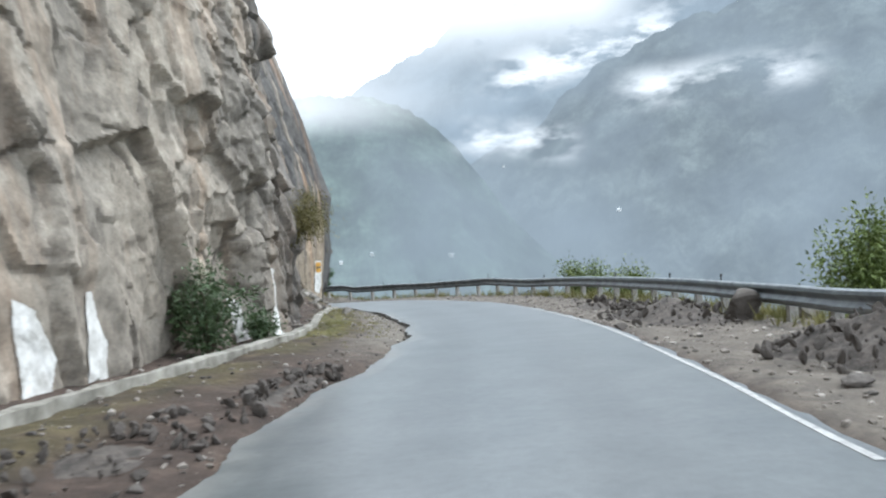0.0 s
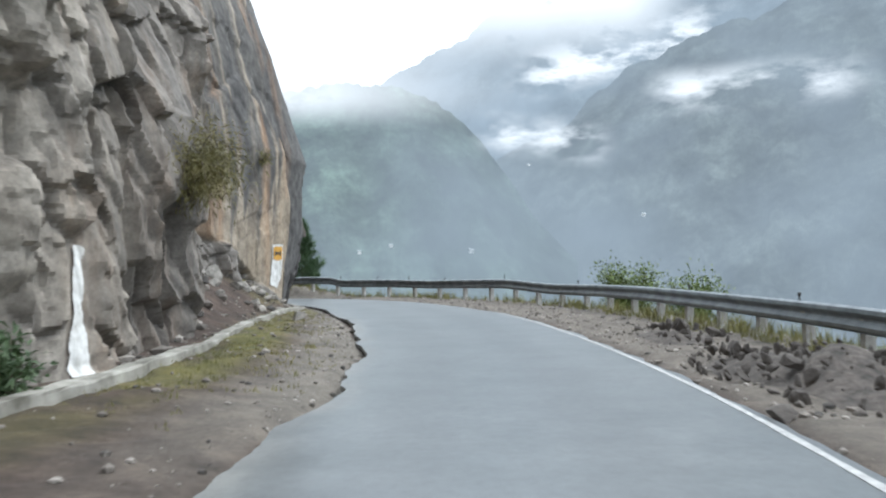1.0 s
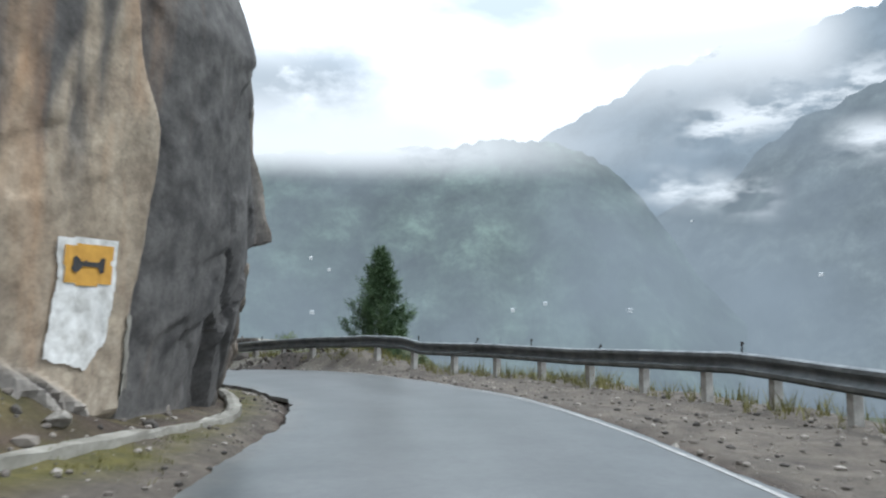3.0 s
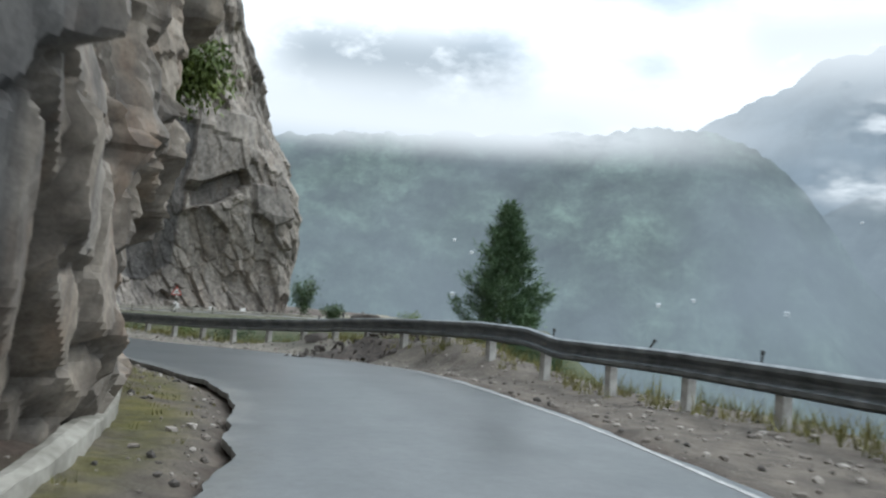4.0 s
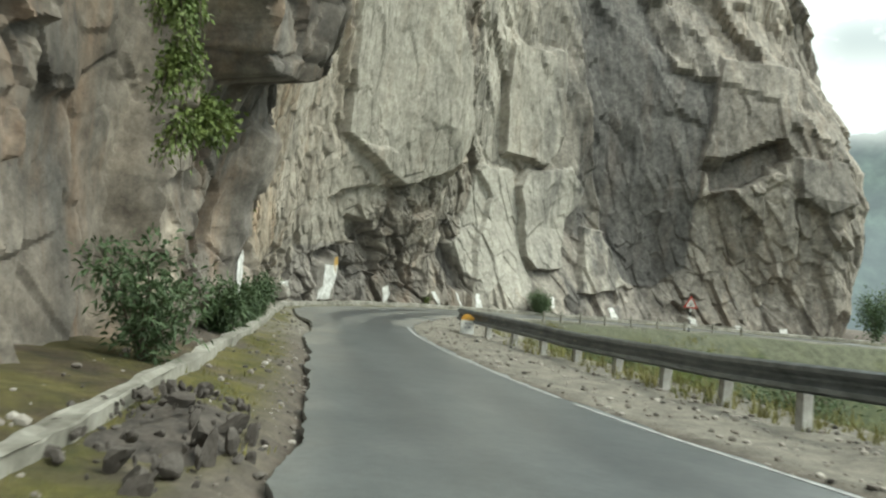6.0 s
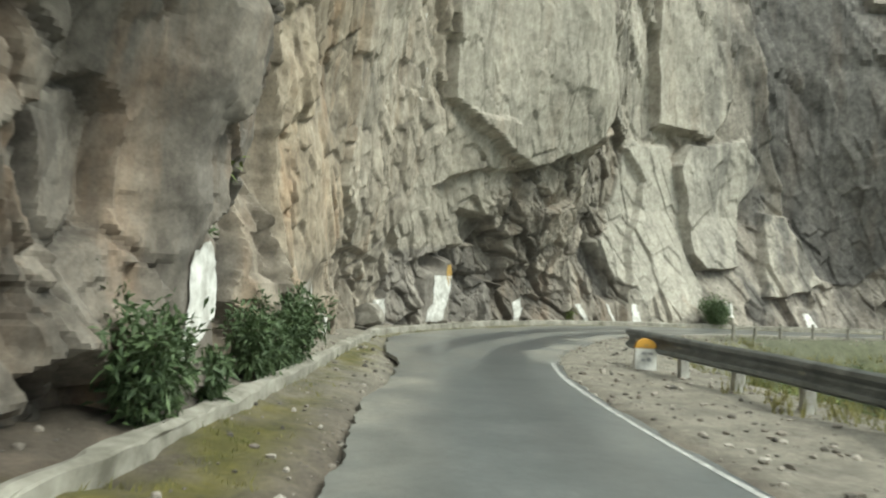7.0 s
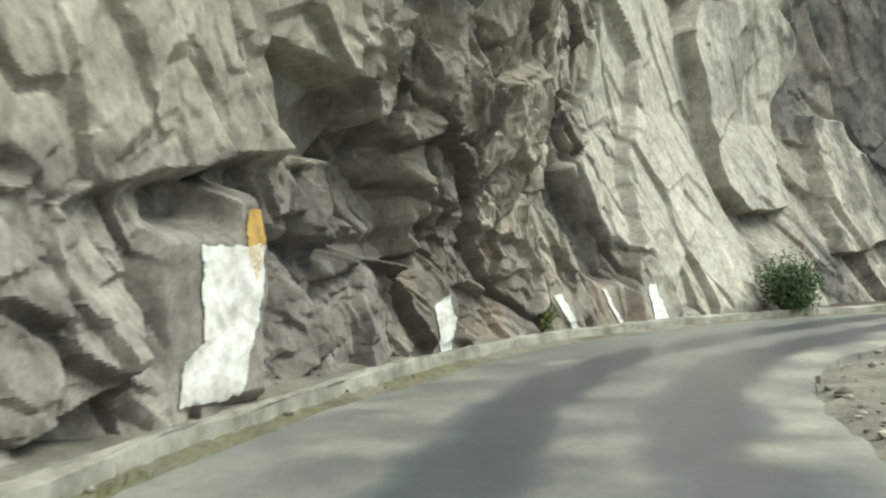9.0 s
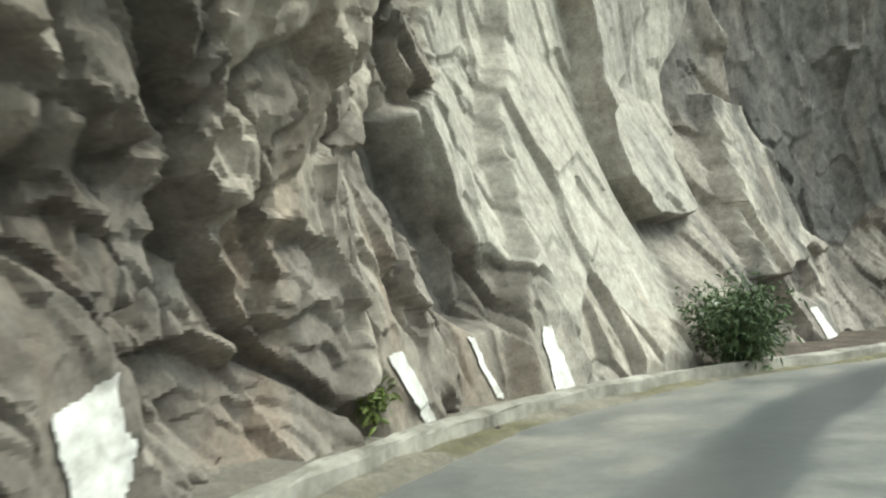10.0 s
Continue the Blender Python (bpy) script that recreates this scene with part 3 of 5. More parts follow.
station(-10.3, 50.6, (0.3, 0.2, -0.2, -1.4, -4), 0.4, 0.1, 0.4, 1.2)
station(-15.2, 54.5, (0.0, 0.0, 0.0, -0.5, -2), 0.6, 0.1, 0.9, 0.9)
station(-19.4, 57.6, (-0.1, 0.0, 0.0, -0.2, -1), 0.6, 0.25, 0.9, 0.5)
station(-23.0, 58.5, (-0.2, -0.4, -0.3, 0.0, 0.2), 0.5, 0.15, 0.5, 0.8)
station(-26.6, 61.2, (-0.4, -0.4, -0.2, 0.3, 1), 0.5, 0.1, 0.4)
station(-31, 63.4, (0.0, 1.2, 1.9, 2, 1.5), 0.6, 0.1, 0.4, 1.0)
station(-33.6, 65.0, (0.0, 0.6, 1.3, 1.7, 1.7), 0.5, 0.1, 0.4, 0.9)
station(-37, 66.4, (0.1, 0.3, 0.8, 1.5, 2), 0.5, 0.1, 0.3)
station(-43, 69.4, (0.3, 0.6, 1, 1.5, 1.5), 0.6, 0.35, 0.2, 0.7)
station(-49.5, 73.0, (0.2, 0.5, 1, 1.5, 1.5), 0.4, 0.5, 0.1, 0.9)
station(-52.9, 78.2, (0.2, 0.6, 1.2, 1.8, 2), 0.3, 0.4, 0.1, 0.9)
station(-55.35, 83.4, (-0.1, 0.9, 2.0, 2.5, 2.6), 0.25, 0.1, 0.2, 1.1)
station(-57.3, 88.3, (-0.6, -0.8, -0.4, 0.0, 0), 0.1, 0.75, 0.0, 0.8)
station(-57.4, 93.3, (-1.2, -2.2, -2.2, -2.4, -3), 0.15, 0.7, 0.1, 0.8)
station(-57.5, 99.4, (-1.2, -2.2, -2.0, -2.3, -3.5), 0.1, 0.15, 0.8, 0.7)
station(-56.9, 105.3, (-0.9, -0.6, 0.3, -0.3, -3), 0.1, 0.1, 0.4, 1.2)
station(-54.4, 110.1, (-0.9, -0.3, 0.6, 0, -2), 0.2, 0.15, 0.3, 1.2)
station(-52.0, 114.2, (-0.5, 0.3, 1.1, -0.5, -4), 0.2, 0.15, 0.3, 1.2)
station(-51.6, 119.5, (0.1, 0.6, 1.2, -1, -5), 0.2, 0.15, 0.3, 1.2)
station(-58, 128, (0.0, 0.0, 0, -2, -6))
station(-70, 140, (0.0, 0.0, 0, -2, -6))

CL = curve(STATIONS, 0.14)
CL_S = np.concatenate([[0], np.cumsum(np.linalg.norm(np.diff(CL[:, :2], axis=0), axis=1))])
CL_Z0 = road_z(CL[:, 0])
_k = 25
_p = np.pad(CL[:, :2], ((_k, _k), (0, 0)), mode="edge")
_sm = np.stack([np.convolve(_p[:, c], np.ones(2 * _k + 1) / (2 * _k + 1), "valid") for c in (0, 1)], 1)
_d = np.gradient(_sm, axis=0)
_d /= np.linalg.norm(_d, axis=1)[:, None]
CL_N = np.stack([_d[:, 1], -_d[:, 0]], 1)   # towards the road


def cliff_s(x, y):
    return float(CL_S[np.argmin(np.hypot(CL[:, 0] - x, CL[:, 1] - y))])


SLABS = []


def slab(outline, out, rise=0.0, turn=0.0, edge=0.1, warm=None, pale=None, stain_shade=None, flat=0.3):
    """A slab that stands out from the face (or, with out below 0, has broken from it): its outline in metres along and
    up the cliff. Its dark mix serves stained and dark rock, and paints shade into recesses.
    """
    SLABS.append((np.array(outline, float), out, rise, turn, edge, warm, pale, stain_shade, flat))


slab([(113.5, 18), (122, 18), (125, 12.5), (128.5, 10.8), (124.8, 7.9), (121.3, 6.5), (118.1, 7.4), (115.5, 8.3)], 0.6, warm=0.15, pale=0.95, flat=0.22)
slab([(115.5, 5), (118.6, 6.2), (121.3, 6.4), (124.8, 7.7), (130, 10), (133, 7.4), (131.5, 4), (130.4, -1.5), (119, -1.5), (118, 2.2)], -0.45, warm=0.2, pale=0.4, stain_shade=0.0, flat=1.0)
slab([(113, 2.4), (118, 2.8), (121, 5.6), (128, 6.2), (130, 3), (131.5, -0.6), (113, -0.6)], 0.0, edge=0.3, warm=0.3, pale=0.3, stain_shade=0.12, flat=1.1)
slab([(112.6, 8), (119.6, 8), (120.0, 4.4), (118.6, 3.2), (116.8, 2.7), (114.4, 2.4), (112.8, 3.4)], 0.15, edge=0.1, warm=0.25, pale=0.8, stain_shade=0.0, flat=0.35)
# arch recess, its shade painted in
slab([(119.9, 1.9), (120.1, 3.3), (120.7, 4.0), (121.6, 3.9), (122.3, 3.0), (122.4, 1.8)], -0.8, edge=0.14, warm=0.2, stain_shade=0.25, flat=0.8)
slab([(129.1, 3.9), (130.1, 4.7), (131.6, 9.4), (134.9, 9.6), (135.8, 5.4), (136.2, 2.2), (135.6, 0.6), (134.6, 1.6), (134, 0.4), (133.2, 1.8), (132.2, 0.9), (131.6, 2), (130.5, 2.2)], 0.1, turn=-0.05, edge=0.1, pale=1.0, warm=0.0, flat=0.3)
# crack left of the pale flake, with shade in its colour
slab([(128.3, 3.2), (128.9, 4.4), (129.4, 3.7), (130.3, 2.2), (130.7, 1.3), (130.2, 1.2), (129.2, 1.8)], -0.6, edge=0.2, stain_shade=0.75)
slab([(133.2, 18), (138.8, 18.6), (139.1, 12.7), (137.8, 10.3), (135.7, 10.4), (133.5, 10.4)], 0.6, edge=0.08, pale=0.9, flat=0.3)
slab([(135.7, 3.7), (135.2, 8.6), (136.3, 9.8), (139.8, 10.5), (141.4, 9.0), (140.0, 6.6), (139.2, 3.4), (136.5, 3.0)], 0.45, turn=-0.12, edge=0.08, pale=0.9, warm=0.0, flat=0.35)
slab([(140.3, 1.6), (140.9, 4.5), (141.2, 6.6), (143.1, 6.2), (144.7, 2.6), (143.4, 2.0)], 0.4, turn=-0.12, edge=0.08, pale=0.8, warm=0.1, flat=0.35)
slab([(140, 24), (145.1, 26), (147, 19), (154.5, 17), (155.2, 14.1), (149.3, 11.4), (149.3, 4.3), (147, 2.4), (144.6, 2.8), (143, 5.6), (142.3, 8.6), (141.4, 12)], -0.3, stain_shade=0.82, pale=0.0, flat=0.5)
# notch below the overhang, coloured dark as in shade
slab([(149.3, 11.6), (155.2, 14.3), (155.8, 12.7), (152.6, 10.5), (150, 10)], -1.3, stain_shade=0.5)
slab([(149.1, 11.6), (155.3, 14.4), (157.1, 20), (150.6, 20)], 0.7, stain_shade=0.15)
slab([(156.1, 13), (159.6, 13), (160.1, 10), (158.1, 9), (156.1, 10)], 0.9, stain_shade=0.4)
slab([(88.5, 14), (97, 14), (96, 7.2), (93.2, 5.7), (90.3, 5.2), (88.8, 7)], 1.1, edge=0.14, warm=0.65, pale=0.0, stain_shade=0.3, flat=0.45)
# recess beside the roof block, shade mixed into its colour
slab([(84.8, 9), (88.4, 9), (89.5, 4.5), (88.5, 0.3), (84.8, 0.3)], -0.8, stain_shade=0.25)
slab([(60, 16), (73, 16), (73, 5), (75, 0.1), (62, 0.1)], 0.0, warm=0.7, pale=0.1, stain_shade=0.4, flat=1.1)
slab([(73, 16), (79.0, 16), (79.5, 0.1), (75, 0.1), (73, 5)], 0.4, warm=0.8, pale=0.1, stain_shade=0.48, flat=0.55)
slab([(92.5, 12), (97.4, 12), (97.8, 2), (97.0, -0.5), (89.5, -0.5), (90, 12)], 0.0, warm=0.5, pale=0.0, stain_shade=0.5, flat=1.2)
slab([(93.3, 4.5), (95.2, 5), (95.5, 2), (95.3, -0.6), (93.2, -0.6)], 0.5, edge=0.25, flat=0.6)
slab([(66.5, 12), (72.5, 12), (72, 5.4), (69.6, 4.5), (67, 5.1)], 0.8, edge=0.15, warm=0.8, stain_shade=0.25, flat=0.8)
slab([(75.0, 12), (75.25, 12), (75.5, 3.0), (75.3, 2.4)], -0.3, edge=0.08, stain_shade=0.6)
slab([(79.2, 14), (88.5, 14), (88.5, -0.6), (79.6, -0.6)], 0.0, warm=0.6, pale=0.05, stain_shade=0.42, flat=0.9)
slab([(97.5, 13), (103.5, 13), (104.2, 3), (103.2, 2.2), (100.3, 1.3), (98.8, 2)], 0.35, warm=0.85, pale=0.45, flat=0.5)
slab([(105.2, 13), (114.5, 13), (115.6, 7), (113.8, 4.6), (111.8, 2.4), (109, 2.6), (106.5, 4)], 0.2, warm=0.4, pale=0.6, flat=0.5)
# seam, niche and cave: hollows with painted shade
slab([(103.9, 12), (105, 12), (105.6, 4), (105.2, 0.3), (104.2, 0.3)], -0.5, stain_shade=0.4)
slab([(107.6, 2.9), (109, 2.4), (108.8, 1.6), (107.4, 1.5)], -0.6, stain_shade=0.5)
slab([(118, 4.4), (120.6, 4.4), (121.3, 2.4), (120.4, 3.3), (118.6, 3.4)], -0.8, stain_shade=0.35)
slab([(113, 2.8), (121, 3.2), (121.5, -0.6), (113, -0.6)], 0.0, warm=0.05, pale=0.1, stain_shade=0.15, flat=1.0)
slab([(51.6, 7), (54.5, 8.5), (56.9, 6.6), (57.5, 4.2), (57.5, 0.3), (51.6, 0.3)], 0.15, warm=0.95, pale=0.7, flat=0.1)
slab([(57.4, 0.2), (57.5, 4.2), (57, 6.6), (55.2, 9.5), (58, 13), (61.5, 9), (61.5, 0)], -0.05, stain_shade=0.97, flat=0.4)
slab([(38.5, 14), (51.6, 14), (51.3, 6.4), (51.3, 3.7), (51.6, 2.2), (50, -0.3), (38.5, -0.3), (37.6, 5)], 0.3, warm=0.3, pale=0.0, stain_shade=0.35, flat=1.3)
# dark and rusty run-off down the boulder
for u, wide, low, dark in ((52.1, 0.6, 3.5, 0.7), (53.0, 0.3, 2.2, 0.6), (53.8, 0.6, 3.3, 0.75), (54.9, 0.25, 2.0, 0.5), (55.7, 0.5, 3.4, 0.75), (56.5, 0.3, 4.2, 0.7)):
    slab([(u, low), (u - wide * 0.6, low + 2.4), (u - wide, 16), (u + wide * 1.1, 16), (u + wide * 0.8, low + 1.8)], 0.0, edge=0.1, stain_shade=min(0.95, dark + 0.2), flat=0.2)
# undercut below the ledge: its shade is put into the rock colour
slab([(117.8, 2.3), (120, 2.0), (123, 2.5), (126.5, 2.2), (127, 1.2), (126, -1.5), (118, -1.5)], -0.3, edge=0.12, pale=0.15, stain_shade=0.36, flat=1.0)
slab([(49, 4.2), (51, 3.2), (52.4, 2.6), (54, 1.9), (55.5, 1.1), (56.6, 0.5), (56.2, -0.5), (49, -0.5)], 0.3, edge=0.12, warm=0.1, pale=0.2, stain_shade=0.3, flat=1.2)
slab([(51.8, 5.05), (53.2, 5.45), (54.4, 5.35), (54.4, 5.25), (53.2, 5.3), (51.8, 4.9)], -0.06, edge=0.06, stain_shade=0.5)


MARKS = []
W = "chipped white paint patch on the rock"


def mark(outline, wall, mat, label=W):
    """A painted patch, in metres along and up the cliff, on a part of the face that is dressed flat."""
    o = np.array(outline, float)
    MARKS.append((o, wall, mat, label))
    lo, hi = o.min(0) - 0.15, o.max(0) + 0.15
    slab([(lo[0], lo[1]), (hi[0], lo[1]), (hi[0], hi[1]), (lo[0], hi[1])], 0.05, edge=0.2, flat=0.1)


mark([(35.45, 2.05), (35.7, 2.0), (35.6, 1.2), (35.65, 0.3), (35.2, 0.3), (35.35, 1.2)], 1, WHITE_PAINT)
mark([(26.95, 1.7), (27.1, 1.75), (27.4, 0.9), (27.3, 0.35), (26.75, 0.35), (26.85, 1.0)], 1, WHITE_PAINT)
mark([(25.2, 1.7), (25.7, 1.5), (26.1, 0.8), (25.9, 0.2), (25.3, 0.1)], 1, WHITE_PAINT)
mark([(33.1, 1.4), (33.6, 1.3), (34.1, 0.3), (33.5, 0.2)], 1, WHITE_PAINT)
mark([(74.9, 2.1), (75.7, 2.15), (75.75, 1.5), (75.65, 0.9), (75.0, 0.85), (75.0, 1.5)], 2, WHITE_PAINT)
mark([(76.65, 1.9), (77.1, 2.0), (77.55, 1.95), (77.5, 1.5), (77.1, 1.35), (76.6, 1.3)], 2, FADED_PAINT, "faded cream paint on the brown column")
mark([(79.5, 0.9), (79.9, 0.8), (80.2, 0.1), (79.8, 0.1)], 2, WHITE_PAINT)
mark([(72.0, 1.6), (72.9, 1.7), (73.0, 0.5), (72.2, 0.4)], 2, WHITE_PAINT)

mark([(93.7, 1.9), (94.2, 2.05), (94.5, 1.6), (94.45, 1.2), (93.5, 0.75), (93.65, 1.4)], 2, WHITE_PAINT)
mark([(102.9, 1.7), (103.2, 1.3), (103.5, 0.6), (103.3, 0.1), (103.0, 0.2), (103.0, 0.9)], 2, WHITE_PAINT)
mark([(104.9, 1.1), (105.2, 1.0), (105.7, 0.2), (105.3, 0.2)], 2, WHITE_PAINT)
mark([(112.7, 1.0), (113.25, 1.05), (113.5, 0.6), (113.4, 0.2), (113.0, 0.2)], 2, WHITE_PAINT)
mark([(100.3, 1.5), (102.6, 1.75), (102.7, 0.9), (102.2, 0.5), (100.6, 0.5)], 2, FADED_PAINT, "faded cream paint on the tan rock")
mark([(116.5, 1.95), (117.5, 1.95), (117.4, 1.1), (117.1, 0.2), (116.1, 0.2), (116.2, 0.7), (116.5, 0.9)], 3, WHITE_PAINT)
mark([(122.75, 0.95), (123.3, 1.15), (123.35, 0.7), (123.25, 0.0), (122.95, 0.0), (122.85, 0.5)], 3, WHITE_PAINT)
mark([(127.35, 0.95), (127.8, 0.95), (128.3, 0.4), (128.75, -0.1), (128.5, -0.1), (128.0, 0.35)], 3, WHITE_PAINT)
mark([(129.85, 1.0), (130.0, 1.0), (130.35, 0.1), (130.2, 0.1)], 3, WHITE_PAINT)
mark([(131.1, 0.8), (131.22, 1.05), (131.42, 1.05), (131.7, -0.1), (131.05, -0.1), (131.15, 0.4)], 3, WHITE_PAINT)
mark([(137.5, 1.25), (137.9, 1.25), (137.8, 0.5), (137.5, 0.5)], 3, WHITE_PAINT)
mark([(142.8, 0.85), (143.2, 0.85), (144.0, -0.35), (143.0, -0.35)], 3, WHITE_PAINT)
mark([(149.5, 0.6), (150.0, 0.6), (150.4, -0.3), (149.9, -0.3)], 3, WHITE_PAINT)
mark([(152.9, 0.4), (153.5, 0.4), (153.9, -0.5), (153.2, -0.5)], 3, WHITE_PAINT)
mark([(156.2, 0.4), (156.8, 0.5), (157.0, -0.5), (156.3, -0.5)], 3, WHITE_PAINT)
mark([(117.25, 2.35), (117.5, 2.4), (117.5, 2.0), (117.3, 1.5), (117.15, 1.9)], 3, RUST_PAINT, "ochre paint dab on the rock")


def cliff_offset(s, h):
    """How far the face stands out at s metres along its foot and h metres up, with the look of the rock there."""
    at = lambda c: np.interp(s, CL_S, CL[:, c])
    heights = np.array([0, 3, 6, 10, 16, 26.0])
    prof = np.stack([np.zeros_like(s)] + [at(c) for c in range(2, 7)])
    k = np.clip(np.searchsorted(heights, h) - 1, 0, 4)
    t = np.clip((h - heights[k]) / (heights[k + 1] - heights[k]), -0.3, 1.9)
    lo = np.take_along_axis(prof, k[None], 0)[0]
    hi = np.take_along_axis(prof, (k + 1)[None], 0)[0]
    d = lo * (1 - t) + hi * t
    warm, pale, streaks, facets = at(7), at(8), at(9), at(10)
    shear = 0.30 * smooth(95, 125, s) + 0.12 * (1 - smooth(48, 58, s))
    wu = s + 0.22 * fbm(s / 3, h / 3, 71, 2) + shear * h
    wv = (h + 0.22 * fbm(s / 3, h / 3, 72, 2)) * (1 - 0.24 * smooth(124, 131, s))
    f, tone, crack = np.zeros_like(s), np.zeros_like(s), np.zeros_like(s)
    broken = (0.4 + 0.9 * smooth(-0.25, 0.3, fbm(s / 3.1, h / 3.6, 74, 2))) * (1 - 0.6 * smooth(132, 140, s))
    broken = np.maximum(broken, 0.95 * smooth(104, 110, s) * smooth(133, 129, s))
    for su, sv, amp, seed, turn in ((3.8, 4.6, 1.2, 81, 0.35), (2.0, 2.3, 0.8, 182, -0.6)):
        f += amp * facet(wu / su, wv / sv, seed, turn)
    for su, sv, amp, seed, turn in ((0.9, 1.0, 0.34, 283, 0.35), (0.42, 0.46, 0.14, 384, -0.8)):
        f += amp * broken * facet(wu / su, wv / sv, seed, turn)
    for su, sv, amp, shade, seed, ease in ((2.4, 3.8, 0.66, 0.42, 583, 0.15), (1.0, 1.45, 0.38, 0.42, 684, 0.11), (0.45, 0.58, 0.17, 0.28, 785, 0.07), (0.21, 0.25, 0.065, 0.2, 886, 0.05)):
        c, gap, number = blocks(wu / su, wv / sv, seed, ease / su)
        c = c * (broken if su < 0.6 else 1)
        f += amp * c
        tone += shade * (number - 0.5)
        if su > 0.5:
            joint = smooth(0.15 / su, 0.05 / su, gap) * smooth(0.42, 0.58, value_noise(s / 1.7, h / 2.2, seed + 3)) * (1 - 0.7 * smooth(129, 136, s))
            f -= 0.3 * amp * joint
            crack = np.maximum(crack, joint)
    f *= 1 - 0.12 * smooth(58, 63, s) * smooth(84, 79, s) - 0.3 * smooth(98, 101, s) * smooth(114, 108, s)
    f += 0.35 * fbm(s / 7, h / 9, 73, 2)
    stain_shade = np.zeros_like(s)
    rough = facets.copy()
    add = np.zeros_like(s)
    wob_u, wob_v = 0.2 * fbm(s / 1.4, h / 1.4, 91, 2), 0.2 * fbm(s / 1.4, h / 1.4, 92, 2)
    for outline, out, rise, turn, edge, bw, bp, bst, flat in SLABS:
        lo, hi = outline.min(0) - 1, outline.max(0) + 1
        at_all = (s > lo[0]) & (s < hi[0]) & (h > lo[1]) & (h < hi[1])
        if not at_all.any():
            continue
        u, v = (s + wob_u)[at_all], (h + wob_v)[at_all]
        dist, sign = np.full(u.shape, 1e9), np.zeros(u.shape, bool)
        for a, b in zip(outline, np.roll(outline, -1, 0)):
            e = b - a
            t = np.clip(((u - a[0]) * e[0] + (v - a[1]) * e[1]) / (e @ e), 0, 1)
            dist = np.minimum(dist, np.hypot(u - a[0] - t * e[0], v - a[1] - t * e[1]))
            if a[1] != b[1]:
                sign ^= ((a[1] > v) != (b[1] > v)) & (u < (b[0] - a[0]) * (v - a[1]) / (b[1] - a[1]) + a[0])
        inside = smooth(-edge, edge, np.where(sign, dist, -dist))
        mid = outline.mean(0)
        add[at_all] += inside * (out + rise * (v - mid[1]) + turn * (u - mid[0]))
        rough[at_all] = rough[at_all] * (1 - inside) + (np.minimum(rough[at_all], flat) if flat < 1.2 else np.maximum(rough[at_all], 0.8 * flat)) * inside
        for values, want in ((warm, bw), (pale, bp), (stain_shade, bst)):
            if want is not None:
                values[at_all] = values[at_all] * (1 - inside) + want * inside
    streaks = streaks * np.where((s > 42) & (s < 60), smooth(2.0, 4.8, h + 3 * wob_u), 1.0)
    d = d + np.minimum(f * rough, 0.25 + 0.45 * np.clip(h, 0, 9)) + add
    return d, warm, pale, streaks, stain_shade, tone * (0.35 + 0.65 * np.minimum(rough, 1)) * (1 - 0.45 * smooth(0.7, 0.95, pale)), crack * np.minimum(rough + 0.15, 1)


def cliff_point(s, h, lift=0.0):
    s, h = np.asarray(s, float), np.asarray(h, float)
    d = cliff_offset(s, h)[0] + lift
    g = lambda a: np.interp(s, CL_S, a)
    return np.stack([g(CL[:, 0]) + g(CL_N[:, 0]) * d, g(CL[:, 1]) + g(CL_N[:, 1]) * d, g(CL_Z0) + h], -1)


def build_cliff(name, s0, s1, label, step=0.06, near=None):
    s = np.linspace(s0, s1, int((s1 - s0) / step) + 1)
    if near:
        s = np.concatenate([np.arange(s0, near, step), np.linspace(near, s1, int((s1 - near) / (2.2 * step)) + 1)])
    h = np.concatenate([np.arange(-0.9, 5.5, step), 5.5 + np.cumsum(np.linspace(step, 0.17, 60)), 12.3 + np.cumsum(np.linspace(0.18, 0.9, 62))])
    ss, hh = np.meshgrid(s, h, indexing="ij")
    d, warm, pale, streaks, stain_shade, tone, crack = cliff_offset(ss, hh)
    g = lambda a: np.interp(ss, CL_S, a)
    v = np.stack([g(CL[:, 0]) + g(CL_N[:, 0]) * d, g(CL[:, 1]) + g(CL_N[:, 1]) * d, g(CL_Z0) + hh], -1)
    # a sloping back closes the rock over the top
    back = v[:, -1:] + np.concatenate([-np.interp(s, CL_S, CL_N[:, 0])[:, None] * 14, -np.interp(s, CL_S, CL_N[:, 1])[:, None] * 14, np.full((len(s), 1), 5.0)], 1)[:, None]
    v = np.concatenate([v, back], 1)
    ext = lambda a: np.concatenate([a, a[:, -1:]], 1).ravel()
    me = mesh_of(name, v.reshape(-1, 3), grid_faces(len(s), len(h) + 1), ROCK,
                 {"warm": ext(np.clip(warm, 0, 1)), "pale": ext(np.clip(pale, 0, 1)), "streaks": ext(streaks), "stain_shade": ext(stain_shade), "tone": ext(tone), "crack": ext(crack)})
    me.set_sharp_from_angle(angle=radians(17))
    return tagged(new(name, me), label, "cliff", kind="structure")


S_A, S_B = cliff_s(-9, 49), cliff_s(-50, 74)
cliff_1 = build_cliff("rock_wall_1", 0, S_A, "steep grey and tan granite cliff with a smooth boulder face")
cliff_2 = build_cliff("rock_wall_2", S_A, S_B, "overhanging brown granite cliff above the road verge", 0.05)
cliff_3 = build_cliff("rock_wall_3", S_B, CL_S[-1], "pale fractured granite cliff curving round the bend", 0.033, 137)


